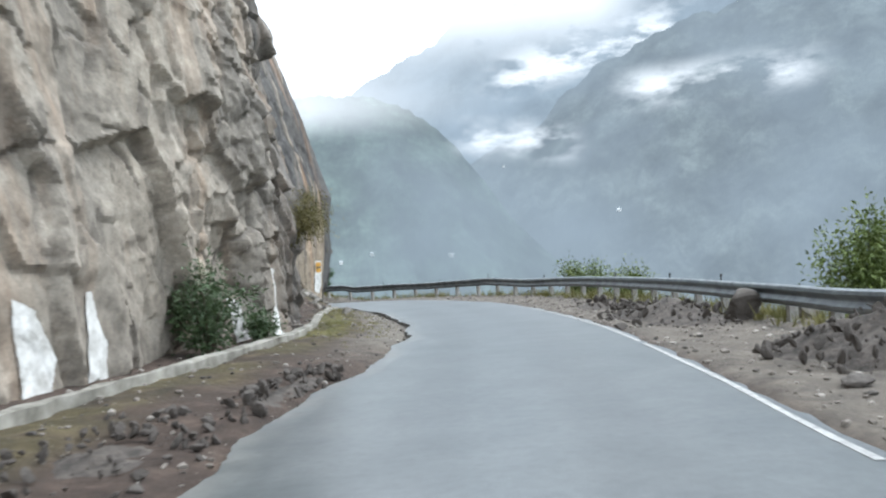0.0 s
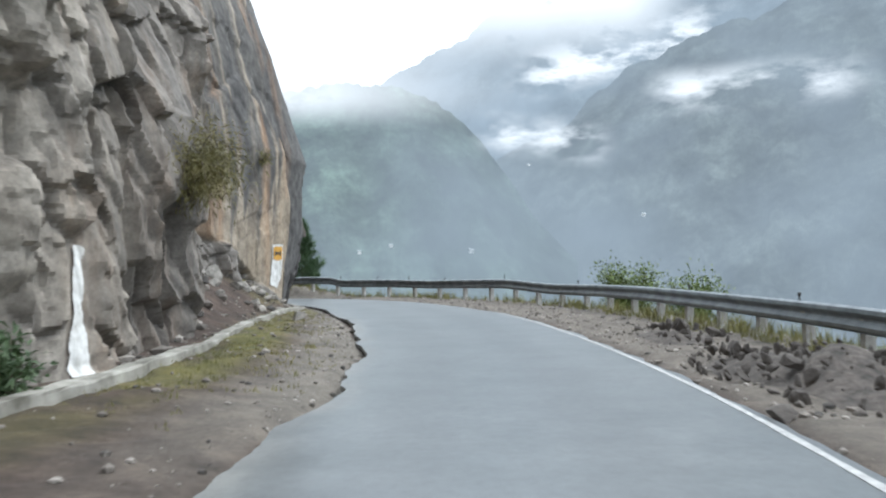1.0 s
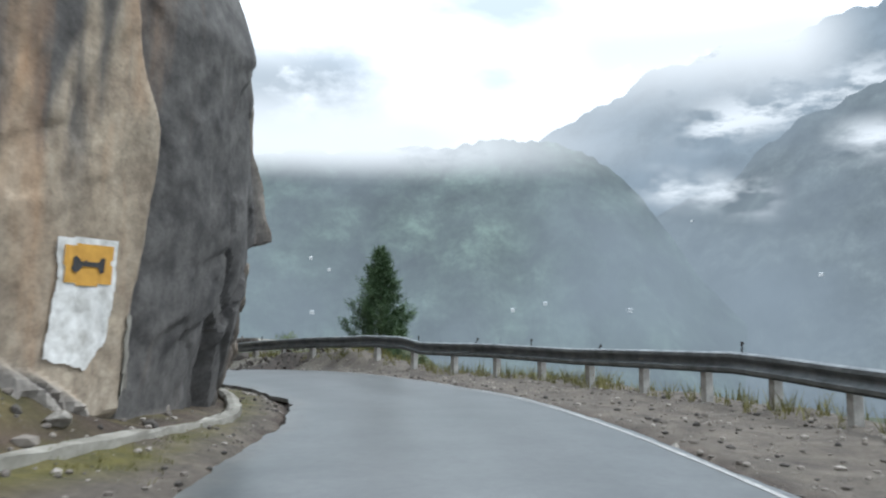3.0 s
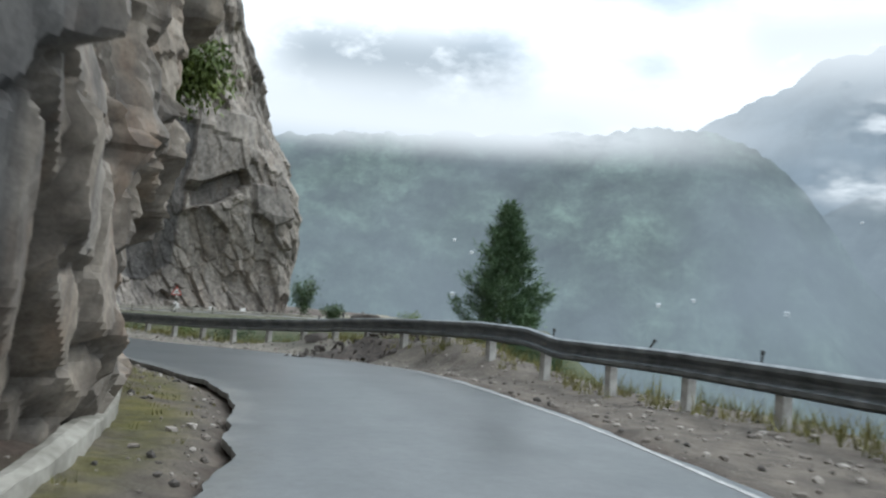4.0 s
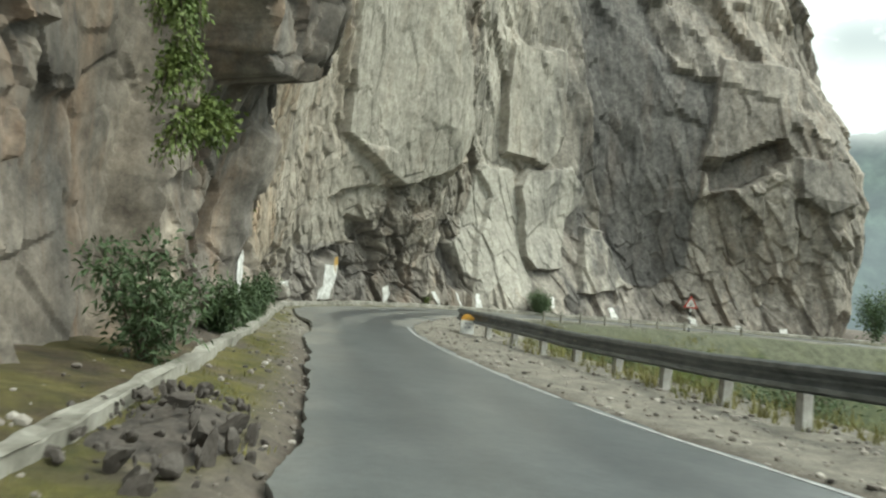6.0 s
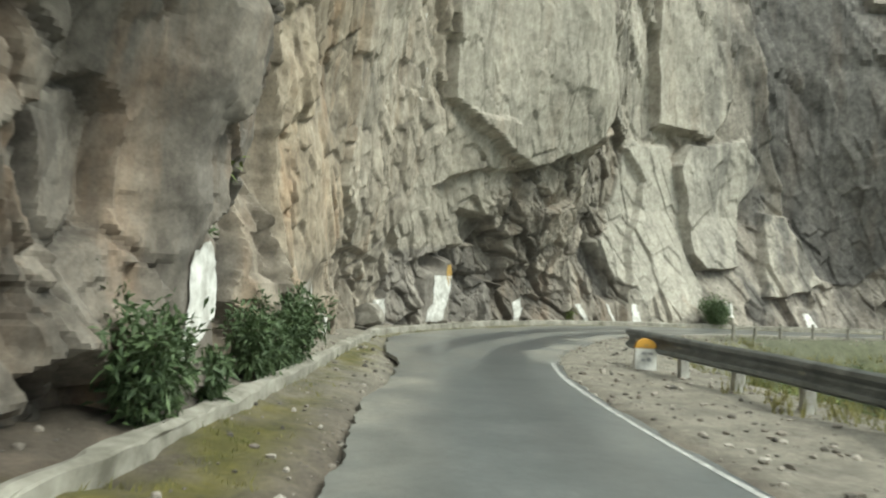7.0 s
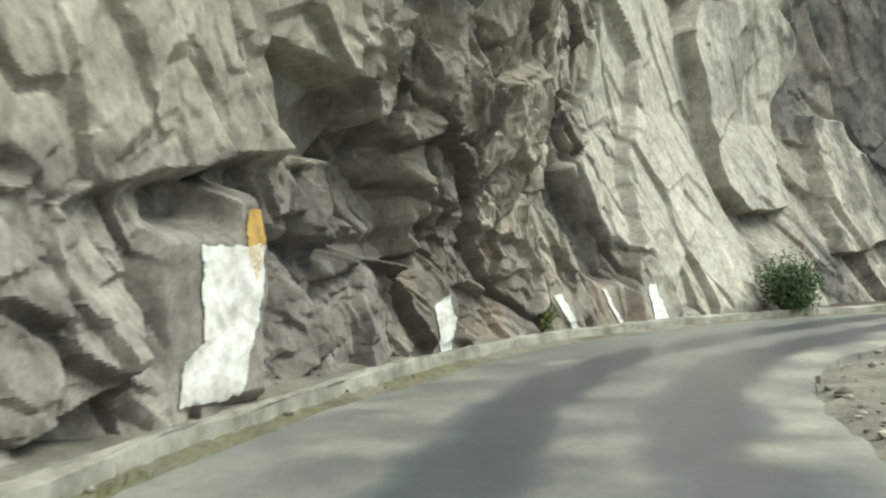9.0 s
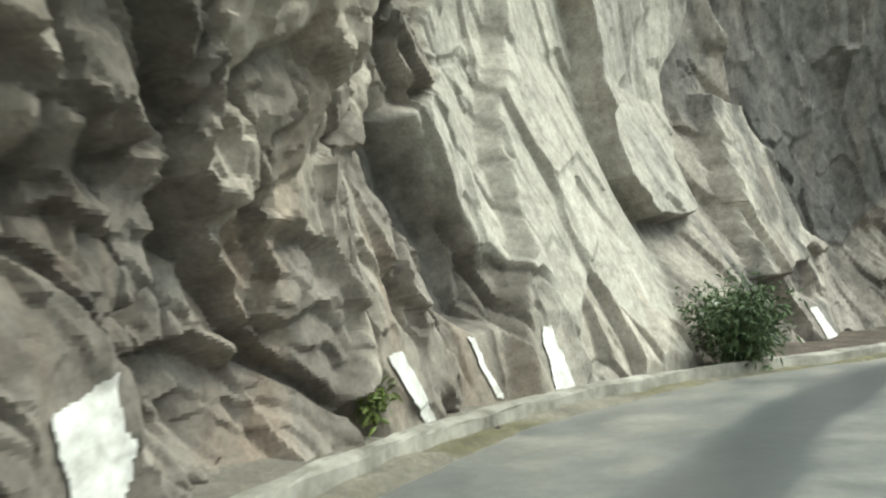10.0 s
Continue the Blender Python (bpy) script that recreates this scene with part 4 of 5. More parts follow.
# ---- guardrail ----
def build_guardrail():
    rail = new("guardrail")
    c = RAIL[:, :2]
    arc = np.arange(len(c)) * 0.25
    top = np.interp(c[:, 1], (-8, 15, 27, 36, 42, 45.4, 50, 55, 58, 60.6, 61.3, 62.6, 64.7, 66, 67.4, 69.6, 71.3, 73.6, 77),
                    (0.8, 0.78, 0.85, 0.91, 0.88, 0.86, 1.02, 0.92, 0.96, 0.93, 1.1, 1.13, 1.02, 0.93, 0.8, 0.49, 0.26, 0.1, 0.12))
    top = top + 0.02 * fbm(arc / 4, arc * 0, 101, 2)
    prof = [(0.0, 0.0), (0.04, 0.008), (0.095, -0.03), (0.11, -0.1), (0.04, -0.16), (0.008, -0.2), (0.008, -0.23), (0.04, -0.27), (0.105, -0.32), (0.095, -0.385), (0.035, -0.42), (0.05, -0.44)]
    prof = prof + [(o - 0.012, h) for o, h in reversed(prof)]
    step = 16
    for k in range(0, len(c) - 1, step):
        e = min(k + step + 1, len(c))
        seg = np.column_stack([c[k:e], top[k:e]])
        seg[:, :2] += (np.array([0.0, 0.006 * (k // step % 2)]))
        rows = ribbon(seg, prof, "beam")
        nc = len(prof)
        f = grid_faces(e - k, nc).tolist() + [[(j + 1) * nc - 1, j * nc, (j + 1) * nc, (j + 2) * nc - 1] for j in range(e - k - 1)]
        f += [list(range(nc))[::-1], [(e - k - 1) * nc + j for j in range(nc)]]
        me = mesh_of("beam", rows.reshape(-1, 3), f, STEEL, shade=False)
        ob = new("beam", me)
        ob.parent = rail
    bm = bmesh.new()
    bmesh.ops.create_cube(bm, size=1)
    bmesh.ops.scale(bm, vec=(0.19, 0.19, 1.35), verts=bm.verts)
    bmesh.ops.bevel(bm, geom=bm.edges[:], offset=0.012, segments=1, affect="EDGES")
    post0 = part("post", bm, POST_CONCRETE, rail, "weathered pale concrete post")
    first = True
    rng = random.Random(4)
    for k in range(5, len(c), 9):
        d = c[min(k + 1, len(c) - 1)] - c[k - 1]
        a = math.degrees(math.atan2(d[1], d[0])) - 90
        off = np.array([d[1], -d[0]]) / np.linalg.norm(d) * 0.10
        m = pose(c[k][0] + off[0], c[k][1] + off[1], top[k] - 0.16 - 0.675, rng.uniform(-2, 2), rng.uniform(-2, 2), a)
        ob = post0 if first else new("post", post0.data)
        ob.parent = rail
        ob.matrix_basis = m
        if not first:
            ob["label"] = post0["label"]
        first = False
    return tagged(rail, "dull galvanised steel guardrail on pale concrete posts", "guardrail"), top


guardrail, RAIL_TOP = build_guardrail()


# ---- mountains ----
# Rock of a far slope with aerial haze put over it as an even glow.
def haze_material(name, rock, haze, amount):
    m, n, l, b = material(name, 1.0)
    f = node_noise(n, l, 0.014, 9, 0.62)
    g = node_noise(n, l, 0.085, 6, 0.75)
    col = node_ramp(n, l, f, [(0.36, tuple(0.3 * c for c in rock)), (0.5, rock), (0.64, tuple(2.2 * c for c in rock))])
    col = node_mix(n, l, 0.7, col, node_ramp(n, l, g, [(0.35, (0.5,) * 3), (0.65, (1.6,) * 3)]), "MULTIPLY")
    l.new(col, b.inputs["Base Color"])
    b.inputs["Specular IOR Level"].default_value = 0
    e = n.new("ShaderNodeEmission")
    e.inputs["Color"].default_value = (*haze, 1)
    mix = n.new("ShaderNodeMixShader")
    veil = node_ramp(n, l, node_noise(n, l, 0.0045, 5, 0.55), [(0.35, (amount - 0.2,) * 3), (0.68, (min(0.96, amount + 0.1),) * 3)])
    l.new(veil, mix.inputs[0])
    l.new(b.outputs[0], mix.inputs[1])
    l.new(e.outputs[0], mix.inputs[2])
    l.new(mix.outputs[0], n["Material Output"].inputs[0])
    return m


def build_mountain(name, az, elev, r0, r1, mat, seed, label, bottom=-140):
    """A ridge round the valley: az in degrees to the left of north, elev its height in degrees."""
    a = np.arange(az[0], az[-1], 0.16)
    t = np.linspace(0, 1, 150)
    aa, tt = np.meshgrid(a, t, indexing="ij")
    e = np.interp(aa, az, elev)
    top = r1 * np.tan(np.radians(e))
    r = r0 + (r1 - r0) * tt
    x, y = -20 - r * np.sin(np.radians(aa)), 60 + r * np.cos(np.radians(aa))
    z = bottom + (top - bottom) * tt ** 1.15
    ridge = 1 - 2 * np.abs(fbm(aa / 5.0, tt * 2.2, seed, 5))
    z = z + (top - bottom) * (0.06 * (ridge - 0.5) + 0.035 * fbm(aa / 1.2, tt * 6, seed + 9, 4)) * smooth(0, 0.25, tt) * (1 - 0.4 * tt)
    me = mesh_of(name, np.stack([x, y, z], -1).reshape(-1, 3), grid_faces(*aa.shape), mat)
    return tagged(new(name, me), label, "mountain", kind="structure")


# haze colour and its share of glow, stronger for each farther ridge
M_NEAR = haze_material("near_slope_hazed", (0.074, 0.104, 0.08), (0.222, 0.262, 0.292), 0.68)
M_MID = haze_material("middle_slope_hazed", (0.08, 0.09, 0.08), (0.238, 0.283, 0.322), 0.78)
M_FAR = haze_material("far_slope_hazed", (0.07, 0.08, 0.08), (0.285, 0.345, 0.40), 0.92)
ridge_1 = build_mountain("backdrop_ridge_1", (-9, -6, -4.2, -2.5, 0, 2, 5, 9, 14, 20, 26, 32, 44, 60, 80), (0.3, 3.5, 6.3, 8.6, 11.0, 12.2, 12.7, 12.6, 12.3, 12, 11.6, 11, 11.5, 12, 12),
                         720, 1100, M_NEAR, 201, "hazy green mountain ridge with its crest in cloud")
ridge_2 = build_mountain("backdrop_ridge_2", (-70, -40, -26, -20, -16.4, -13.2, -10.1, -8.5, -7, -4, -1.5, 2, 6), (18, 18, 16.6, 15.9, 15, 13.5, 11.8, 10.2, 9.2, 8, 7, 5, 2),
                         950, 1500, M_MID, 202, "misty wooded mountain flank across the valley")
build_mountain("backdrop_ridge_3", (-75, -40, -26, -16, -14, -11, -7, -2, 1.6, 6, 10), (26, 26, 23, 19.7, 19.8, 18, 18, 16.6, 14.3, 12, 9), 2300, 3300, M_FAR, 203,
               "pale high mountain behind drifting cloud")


# ---- mist on the mountains ----
# See-through sheets that glow by themselves, standing in for cloud and haze.
def mist_material(name, scale, lo, hi, colour, strength):
    m, n, l, b = material(name)
    n.remove(b)
    uv = n.new("ShaderNodeTexCoord")
    mp = n.new("ShaderNodeMapping")
    mp.inputs["Scale"].default_value = scale
    l.new(uv.outputs["Object"], mp.inputs["Vector"])
    t = n.new("ShaderNodeTexNoise")
    t.inputs["Scale"].default_value, t.inputs["Detail"].default_value, t.inputs["Roughness"].default_value = 1.0, 8, 0.58
    l.new(mp.outputs[0], t.inputs["Vector"])
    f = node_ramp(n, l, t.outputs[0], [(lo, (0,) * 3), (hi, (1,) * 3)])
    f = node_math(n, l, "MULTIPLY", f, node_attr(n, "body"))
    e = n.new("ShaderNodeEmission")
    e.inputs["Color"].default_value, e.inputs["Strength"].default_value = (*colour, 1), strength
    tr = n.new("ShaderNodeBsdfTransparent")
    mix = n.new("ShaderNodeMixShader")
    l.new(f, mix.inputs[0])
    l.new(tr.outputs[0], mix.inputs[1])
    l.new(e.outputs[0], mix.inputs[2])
    l.new(mix.outputs[0], n["Material Output"].inputs[0])
    return m


def build_mist(name, az0, az1, e0, e1, r, mat, peak=0.5, tilt=0.0, label="white cloud bank lying against the mountain"):
    a, t = np.meshgrid(np.linspace(az0, az1, 60), np.linspace(0, 1, 24), indexing="ij")
    e = e0 + (e1 - e0) * t + tilt * (a - az0) / (az1 - az0)
    body = smooth(0, peak, t) * (1 - smooth(peak, 1, t) * (0 if e1 > 40 else 1)) * smooth(az0, az0 + 0.25 * (az1 - az0), a) * smooth(az1, az1 - 0.25 * (az1 - az0), a)
    v = np.stack([-20 - r * np.sin(np.radians(a)), 60 + r * np.cos(np.radians(a)), 1.5 + r * np.tan(np.radians(e))], -1)
    ob = new(name, mesh_of(name, v.reshape(-1, 3), grid_faces(*a.shape), mat, {"body": body.ravel()}))
    ob.visible_shadow = False
    return tagged(ob, label, "cloud", kind="structure")


MIST = mist_material("mist", (0.012, 0.012, 0.03), 0.42, 0.60, (0.93, 0.97, 1.0), 0.82)
CREST = mist_material("crest_cloud", (0.006, 0.006, 0.012), 0.14, 0.40, (0.95, 0.98, 1.0), 0.85)
build_mist("backdrop_cloud_1", -9, 95, 9.9, 19.5, 700, CREST, 0.28)
GREY = mist_material("grey_cloud", (0.012, 0.012, 0.02), 0.33, 0.52, (0.40, 0.48, 0.55), 0.74)
build_mist("backdrop_cloud_5", 14, 37, 11.8, 20.5, 960, GREY, 0.5, label="grey cloud patch hanging above the ridge")
# two glowing haze sheets added to soften the slopes behind them
VALLEY = mist_material("valley_haze_glow", (0.004, 0.004, 0.006), 0.25, 1.05, (0.225, 0.268, 0.3), 1.0)
build_mist("backdrop_haze", -34, 40, -9, 9.5, 690, VALLEY, 0.45, label="glowing sheet imitating thin blue haze in the valley")
DENSE = mist_material("dense_haze_glow", (0.006, 0.006, 0.008), 0.12, 1.0, (0.25, 0.30, 0.34), 1.0)
build_mist("backdrop_haze_2", -17, 7, -7, 12.5, 705, DENSE, 0.5, label="glowing sheet imitating pale blue haze in the gap between the mountains")
build_mist("backdrop_cloud_2", -12.5, -1.5, 6.2, 10.2, 900, MIST, 0.5, tilt=1.6)
build_mist("backdrop_cloud_3", -30, -13.5, 9.8, 13.8, 700, MIST, 0.5)
build_mist("backdrop_cloud_4", -20, -3, 13.6, 18.2, 1600, MIST, 0.4, tilt=-3.0)
build_mist("backdrop_cloud_6", -17, 6, 13, 21, 2600, CREST, 0.7)


# ---- far houses ----
HOUSE_WALL = simple("house_wall", (0.6, 0.6, 0.58), (0.8, 0.8, 0.78), 0.5, 0.9, 0.0)
HOUSE_ROOF = simple("house_roof", (0.45, 0.48, 0.5), (0.65, 0.67, 0.68), 0.5, 0.6, 0.0)


def far_house(ridge, az, elev, wide, turn):
    """A small house where a mountain slope is met in that direction."""
    co = np.empty(len(ridge.data.vertices) * 3)
    ridge.data.vertices.foreach_get("co", co)
    co = co.reshape(-1, 3)
    dx, dy = co[:, 0] + 20, co[:, 1] - 60
    off = np.hypot(np.degrees(np.arctan2(-dx, dy)) - az, np.degrees(np.arctan2(co[:, 2], np.hypot(dx, dy))) - elev)
    at = co[int(np.argmin(off))]
    house = new("house")
    house.matrix_basis = pose(float(at[0]), float(at[1]), float(at[2]) - 1.0, 0, 0, turn)
    w, d, h = wide * 0.7, wide * 0.5, wide * 0.4
    bm = bmesh.new()
    bmesh.ops.create_cube(bm, size=1)
    bmesh.ops.scale(bm, vec=(w, d, h + 1.0), verts=bm.verts)
    bmesh.ops.translate(bm, vec=(0, 0, (h + 1.0) / 2), verts=bm.verts)
    part("wall", bm, HOUSE_WALL, house)
    bm = bmesh.new()
    ends = [[bm.verts.new((x, y, z)) for y, z in ((-d * 0.6, h + 0.9), (d * 0.6, h + 0.9), (0, h + 1.0 + d * 0.35))] for x in (-w * 0.55, w * 0.55)]
    bm.faces.new(ends[0])
    bm.faces.new(ends[1][::-1])
    for k in range(3):
        bm.faces.new((ends[0][k - 1], ends[1][k - 1], ends[1][k], ends[0][k]))
    bmesh.ops.recalc_face_normals(bm, faces=bm.faces)
    part("roof", bm, HOUSE_ROOF, house, "pale sheet metal roof")
    tagged(house, "small white house far off on the hazy mountainside", "house", group="houses across the valley")


for ridge, az, elev, wide, turn in ((ridge_1, 6.3, 1.2, 6, 10), (ridge_1, -1.7, 1.1, 8, 30), (ridge_1, 19.3, 4.0, 5, 0), (ridge_1, 20.4, 1.0, 6, 50), (ridge_1, 4.2, 1.6, 6, 20),
                                    (ridge_1, 20.6, 4.8, 5, 70), (ridge_2, -13.4, 3.4, 8, 15), (ridge_2, -5.4, 7.0, 6, 40)):
    far_house(ridge, az, elev, wide, turn)


# ---- paint on the rock ----
def paint(outline, parent, mat, name="paint_mark", label="", lift=0.03, step=0.02):
    o = np.array(outline, float)
    lo, hi = o.min(0), o.max(0)
    ss, hh = np.meshgrid(np.arange(lo[0], hi[0] + step, step), np.arange(lo[1], hi[1] + step, step), indexing="ij")
    wu, wv = ss + 0.05 * fbm(ss * 5, hh * 5, 301, 3), hh + 0.05 * fbm(ss * 5, hh * 5, 302, 3)
    inside = np.zeros(ss.shape, bool)
    for a, b in zip(o, np.roll(o, -1, 0)):
        if a[1] != b[1]:
            inside ^= ((a[1] > wv) != (b[1] > wv)) & (wu < (b[0] - a[0]) * (wv - a[1]) / (b[1] - a[1]) + a[0])
    rows, cols = ss.shape
    pts = cliff_point(ss, hh, lift).reshape(-1, 3)
    keep = [f for f in grid_faces(rows, cols).tolist() if sum(inside.ravel()[i] for i in f) >= 3]
    used = sorted({i for f in keep for i in f})
    index = {i: k for k, i in enumerate(used)}
    ob = new(name, mesh_of(name, pts[used], [[index[i] for i in f] for f in keep], mat))
    ob.parent = parent
    return tagged(ob, label) if label else ob


for outline, wall, mat, label in MARKS:
    paint(outline, (cliff_1, cliff_2, cliff_3)[wall - 1], mat, label=label)
paint([(56.0, 2.62), (56.92, 2.62), (56.92, 2.05), (56.85, 1.3), (56.55, 1.0), (55.9, 1.15), (56.0, 1.9)], cliff_1, WHITE_PAINT, label="white painted block on the smooth boulder face", lift=0.03)
paint([(56.08, 2.54), (56.84, 2.54), (56.84, 2.03), (56.08, 2.03)], cliff_1, ORANGE_PAINT, name="warning_panel", label="yellow painted warning panel on the rock", lift=0.045, step=0.03)
paint([(56.2, 2.34), (56.28, 2.4), (56.36, 2.32), (56.58, 2.32), (56.64, 2.4), (56.71, 2.38), (56.71, 2.18), (56.64, 2.16), (56.58, 2.24), (56.36, 2.24), (56.28, 2.16), (56.2, 2.22)],
      cliff_1, BLACK_PAINT, name="symbol", label="black painted symbol", lift=0.06, step=0.015)
paint([(57.2, 1.7), (57.55, 1.6), (57.6, 0.7), (57.2, 0.6)], cliff_1, CONCRETE, label="thin greyish paint smear on the rock")


# ---- stones ----
def stone_mesh(seed, levels=2, flat=0.8):
    bm = bmesh.new()
    bmesh.ops.create_icosphere(bm, subdivisions=levels, radius=0.5)
    rng = random.Random(seed)
    cuts = [(Vector((rng.gauss(0, 1), rng.gauss(0, 1), rng.gauss(0, 1))).normalized(), rng.uniform(0.2, 0.36)) for _ in range(8)]
    for v in bm.verts:
        for d, k in cuts:
            over = v.co.dot(d) - k
            if over > 0:
                v.co -= d * over
        v.co += Vector((rng.uniform(-1, 1), rng.uniform(-1, 1), rng.uniform(-1, 1))) * 0.015
        v.co.z *= flat
    me = bpy.data.meshes.new("stone")
    bm.to_mesh(me)
    bm.free()
    me.materials.append(STONE)
    return me


STONES = [stone_mesh(k) for k in range(7)]


def ground_at(x, y):
    return float(ground_z(np.array([x], float), np.array([y], float))[0])


GREY_STONE = simple("grey_stone", (0.15, 0.138, 0.122), (0.38, 0.355, 0.315), 3.0, 0.9, 0.8, 0.06)


def boulder(x, y, size, height, turn, label, seed, sink=0.2):
    me = stone_mesh(seed, 3, 1.0)
    if "grey" in label or "pale" in label:
        me.materials[0] = GREY_STONE
    ob = new("boulder", me)
    ob.matrix_basis = pose(x, y, ground_at(x, y) + height * (0.5 - sink), 6, -8, turn) @ Matrix.Diagonal((size * 1.25, size, height * 1.25, 1))
    return tagged(ob, label, "boulder")


def rubble(x, y, rx, ry, turn, high, count, seed, label, big=0.5):
    rng = random.Random(seed)
    pile = new("rubble_pile")
    base = ground_at(x, y)
    pile.matrix_basis = pose(x, y, base)
    ca, sa = math.cos(radians(turn)), math.sin(radians(turn))
    heap_v, heap_f = [], []
    for k in range(13):
        for j in range(25):
            a, r = j / 24 * 2 * math.pi, k / 12
            px, py = rx * r * math.cos(a), ry * r * math.sin(a)
            wx, wy = px * ca - py * sa, px * sa + py * ca
            hz = high * (1 - r) ** 0.8 * (0.75 + 0.5 * noise.noise(Vector((wx + x, wy + y, seed)) * 0.9)) + ground_at(x + wx, y + wy) - base - 0.03 - 0.1 * r
            heap_v.append((wx, wy, hz + 0.06 * noise.noise(Vector((wx + x, wy + y, seed)) * 4)))
    heap = new("mound", mesh_of("mound", heap_v, grid_faces(13, 25), DARK_SOIL))
    heap.parent = pile
    tagged(heap, "dark wet earth and broken rock")
    for k in range(min(290, int(count * 2.4))):
        r, a = math.sqrt(rng.random()) * 1.05, rng.uniform(0, 2 * math.pi)
        px, py = rx * r * math.cos(a), ry * r * math.sin(a)
        wx, wy = px * ca - py * sa, px * sa + py * ca
        size = rng.choice((0.05, 0.06, 0.08, 0.10, 0.13, 0.16, big * 0.5)) * rng.uniform(0.7, 1.2)
        hz = high * max(0, 1 - r) ** 0.8 * 0.9 + ground_at(x + wx, y + wy) - base
        ob = new("stone", STONES[rng.randrange(len(STONES))])
        ob.parent = pile
        ob.matrix_basis = pose(wx, wy, hz + size * 0.12, rng.uniform(0, 360), rng.uniform(0, 360), rng.uniform(0, 360)) @ Matrix.Diagonal((size * rng.uniform(1, 1.5), size, size * rng.uniform(0.6, 0.9), 1))
    return tagged(pile, label, "rubble")


DARK_SOIL = simple("dark_soil", (0.03, 0.026, 0.023), (0.13, 0.11, 0.095), 5.0, 0.95, 0.8, 0.08)
rubble(6.2, 12.0, 1.6, 1.9, 20, 0.85, 110, 11, "heap of dark broken rock and earth on the gravel shoulder")
rubble(5.7, 22.3, 1.45, 3.8, 8, 0.6, 110, 12, "low spill of dark landslide rubble on the shoulder")
rubble(5.3, 29.5, 1.1, 2.6, 0, 0.3, 30, 13, "low spill of earth and stones on the shoulder")
rubble(-2.4, 12.3, 0.6, 2.6, -5, 0.16, 50, 14, "row of fallen dark stones on the verge", 0.45)
rubble(-3.4, 8.0, 0.9, 2.2, 0, 0.12, 40, 15, "scatter of fallen stones on muddy verge", 0.3)
rubble(-22.3, 60.9, 0.8, 2.2, 62, 0.35, 60, 16, "fallen brown rock debris spilling onto the road edge", 0.5)
rubble(-13.9, 65.4, 2.7, 1.2, 30, 0.6, 90, 17, "dark earth slip with stones beside the white line", 0.45)
rubble(-40.5, 118.6, 3.0, 2.0, 0, 1.0, 24, 18, "far heap of brown rock and earth", 0.9)
boulder(-40.2, 117.6, 2.4, 1.7, 20, "big dark rock on the far road shoulder", 31, 0.3)
boulder(-38.6, 116.6, 1.6, 1.3, 70, "pale grey rock block on the far road shoulder", 32)
boulder(6.8, 19.6, 1.0, 0.7, 30, "large dark wet boulder beside the guardrail", 36, 0.1)
boulder(4.55, 9.5, 0.4, 0.22, 60, "small dark rock lying on gravel", 22)
boulder(8.0, 18.6, 0.5, 0.5, 10, "pale broken rock beside the guardrail", 23)
boulder(3.95, 19.4, 0.35, 0.18, 30, "small flat stone near the white line", 24)
boulder(-48.05, 72.35, 1.05, 0.85, 35, "angular grey boulder fallen at the cliff foot", 25, 0.1)
boulder(-16.9, 57.0, 0.55, 0.42, 15, "dark broken rock on the mossy verge", 26)
boulder(-17.0, 68.0, 0.85, 0.26, 40, "flat brown rock lying below the guardrail", 27)
boulder(-4.3, 35.0, 0.5, 0.3, 70, "grey stone on the mossy verge", 28)

for k, (bx, by, size, tall) in enumerate(((-6.9, 33.4, 0.9, 0.7), (-6.6, 34.5, 0.7, 0.5), (-6.9, 35.4, 0.9, 0.8), (-6.5, 36.4, 0.6, 0.5), (-6.5, 37.3, 0.8, 0.55), (-6.2, 38.2, 0.6, 0.4),
                                          (-6.0, 39.2, 0.7, 0.4), (-5.9, 40.2, 0.5, 0.3), (-6.0, 33.0, 0.45, 0.35), (-5.7, 35.6, 0.4, 0.3), (-6.2, 31.6, 0.6, 0.5), (-5.5, 37.9, 0.35, 0.25))):
    boulder(bx, by, 0.7 * size, 0.65 * tall, 40 * k, "angular grey rock lying on the soil slope", 50 + k, 0.3)


def scatter_stones(name, count, seed, test, label, sizes=(0.03, 0.12)):
    rng = np.random.default_rng(seed)
    base = bmesh.new()
    bmesh.ops.create_icosphere(base, subdivisions=1, radius=0.5)
    bv = np.array([v.co[:] for v in base.verts])
    bf = np.array([[v.index for v in f.verts] for f in base.faces])
    base.free()
    x, y = rng.uniform(-58, 8.5, count * 14), rng.uniform(2, 100, count * 14)
    keep = test(x, y) > rng.random(len(x))
    x, y = x[keep][:count], y[keep][:count]
    size = sizes[0] + (sizes[1] - sizes[0]) * rng.random(len(x)) ** 3
    z = ground_z(x, y)
    verts, faces = [], []
    for k in range(len(x)):
        j = bv * (1 + rng.uniform(-0.3, 0.3, bv.shape)) * size[k] * rng.uniform(0.7, 1.4, 3) * (1, 1, 0.7)
        a = rng.uniform(0, 6.3)
        verts.append(np.stack([j[:, 0] * np.cos(a) - j[:, 1] * np.sin(a) + x[k], j[:, 0] * np.sin(a) + j[:, 1] * np.cos(a) + y[k], j[:, 2] + z[k] + 0.15 * size[k]], 1))
        faces.append(bf + k * len(bv))
    return tagged(new(name, mesh_of(name, np.concatenate(verts), np.concatenate(faces), GRAVEL, shade=False)), label, "gravel", kind="stuff")


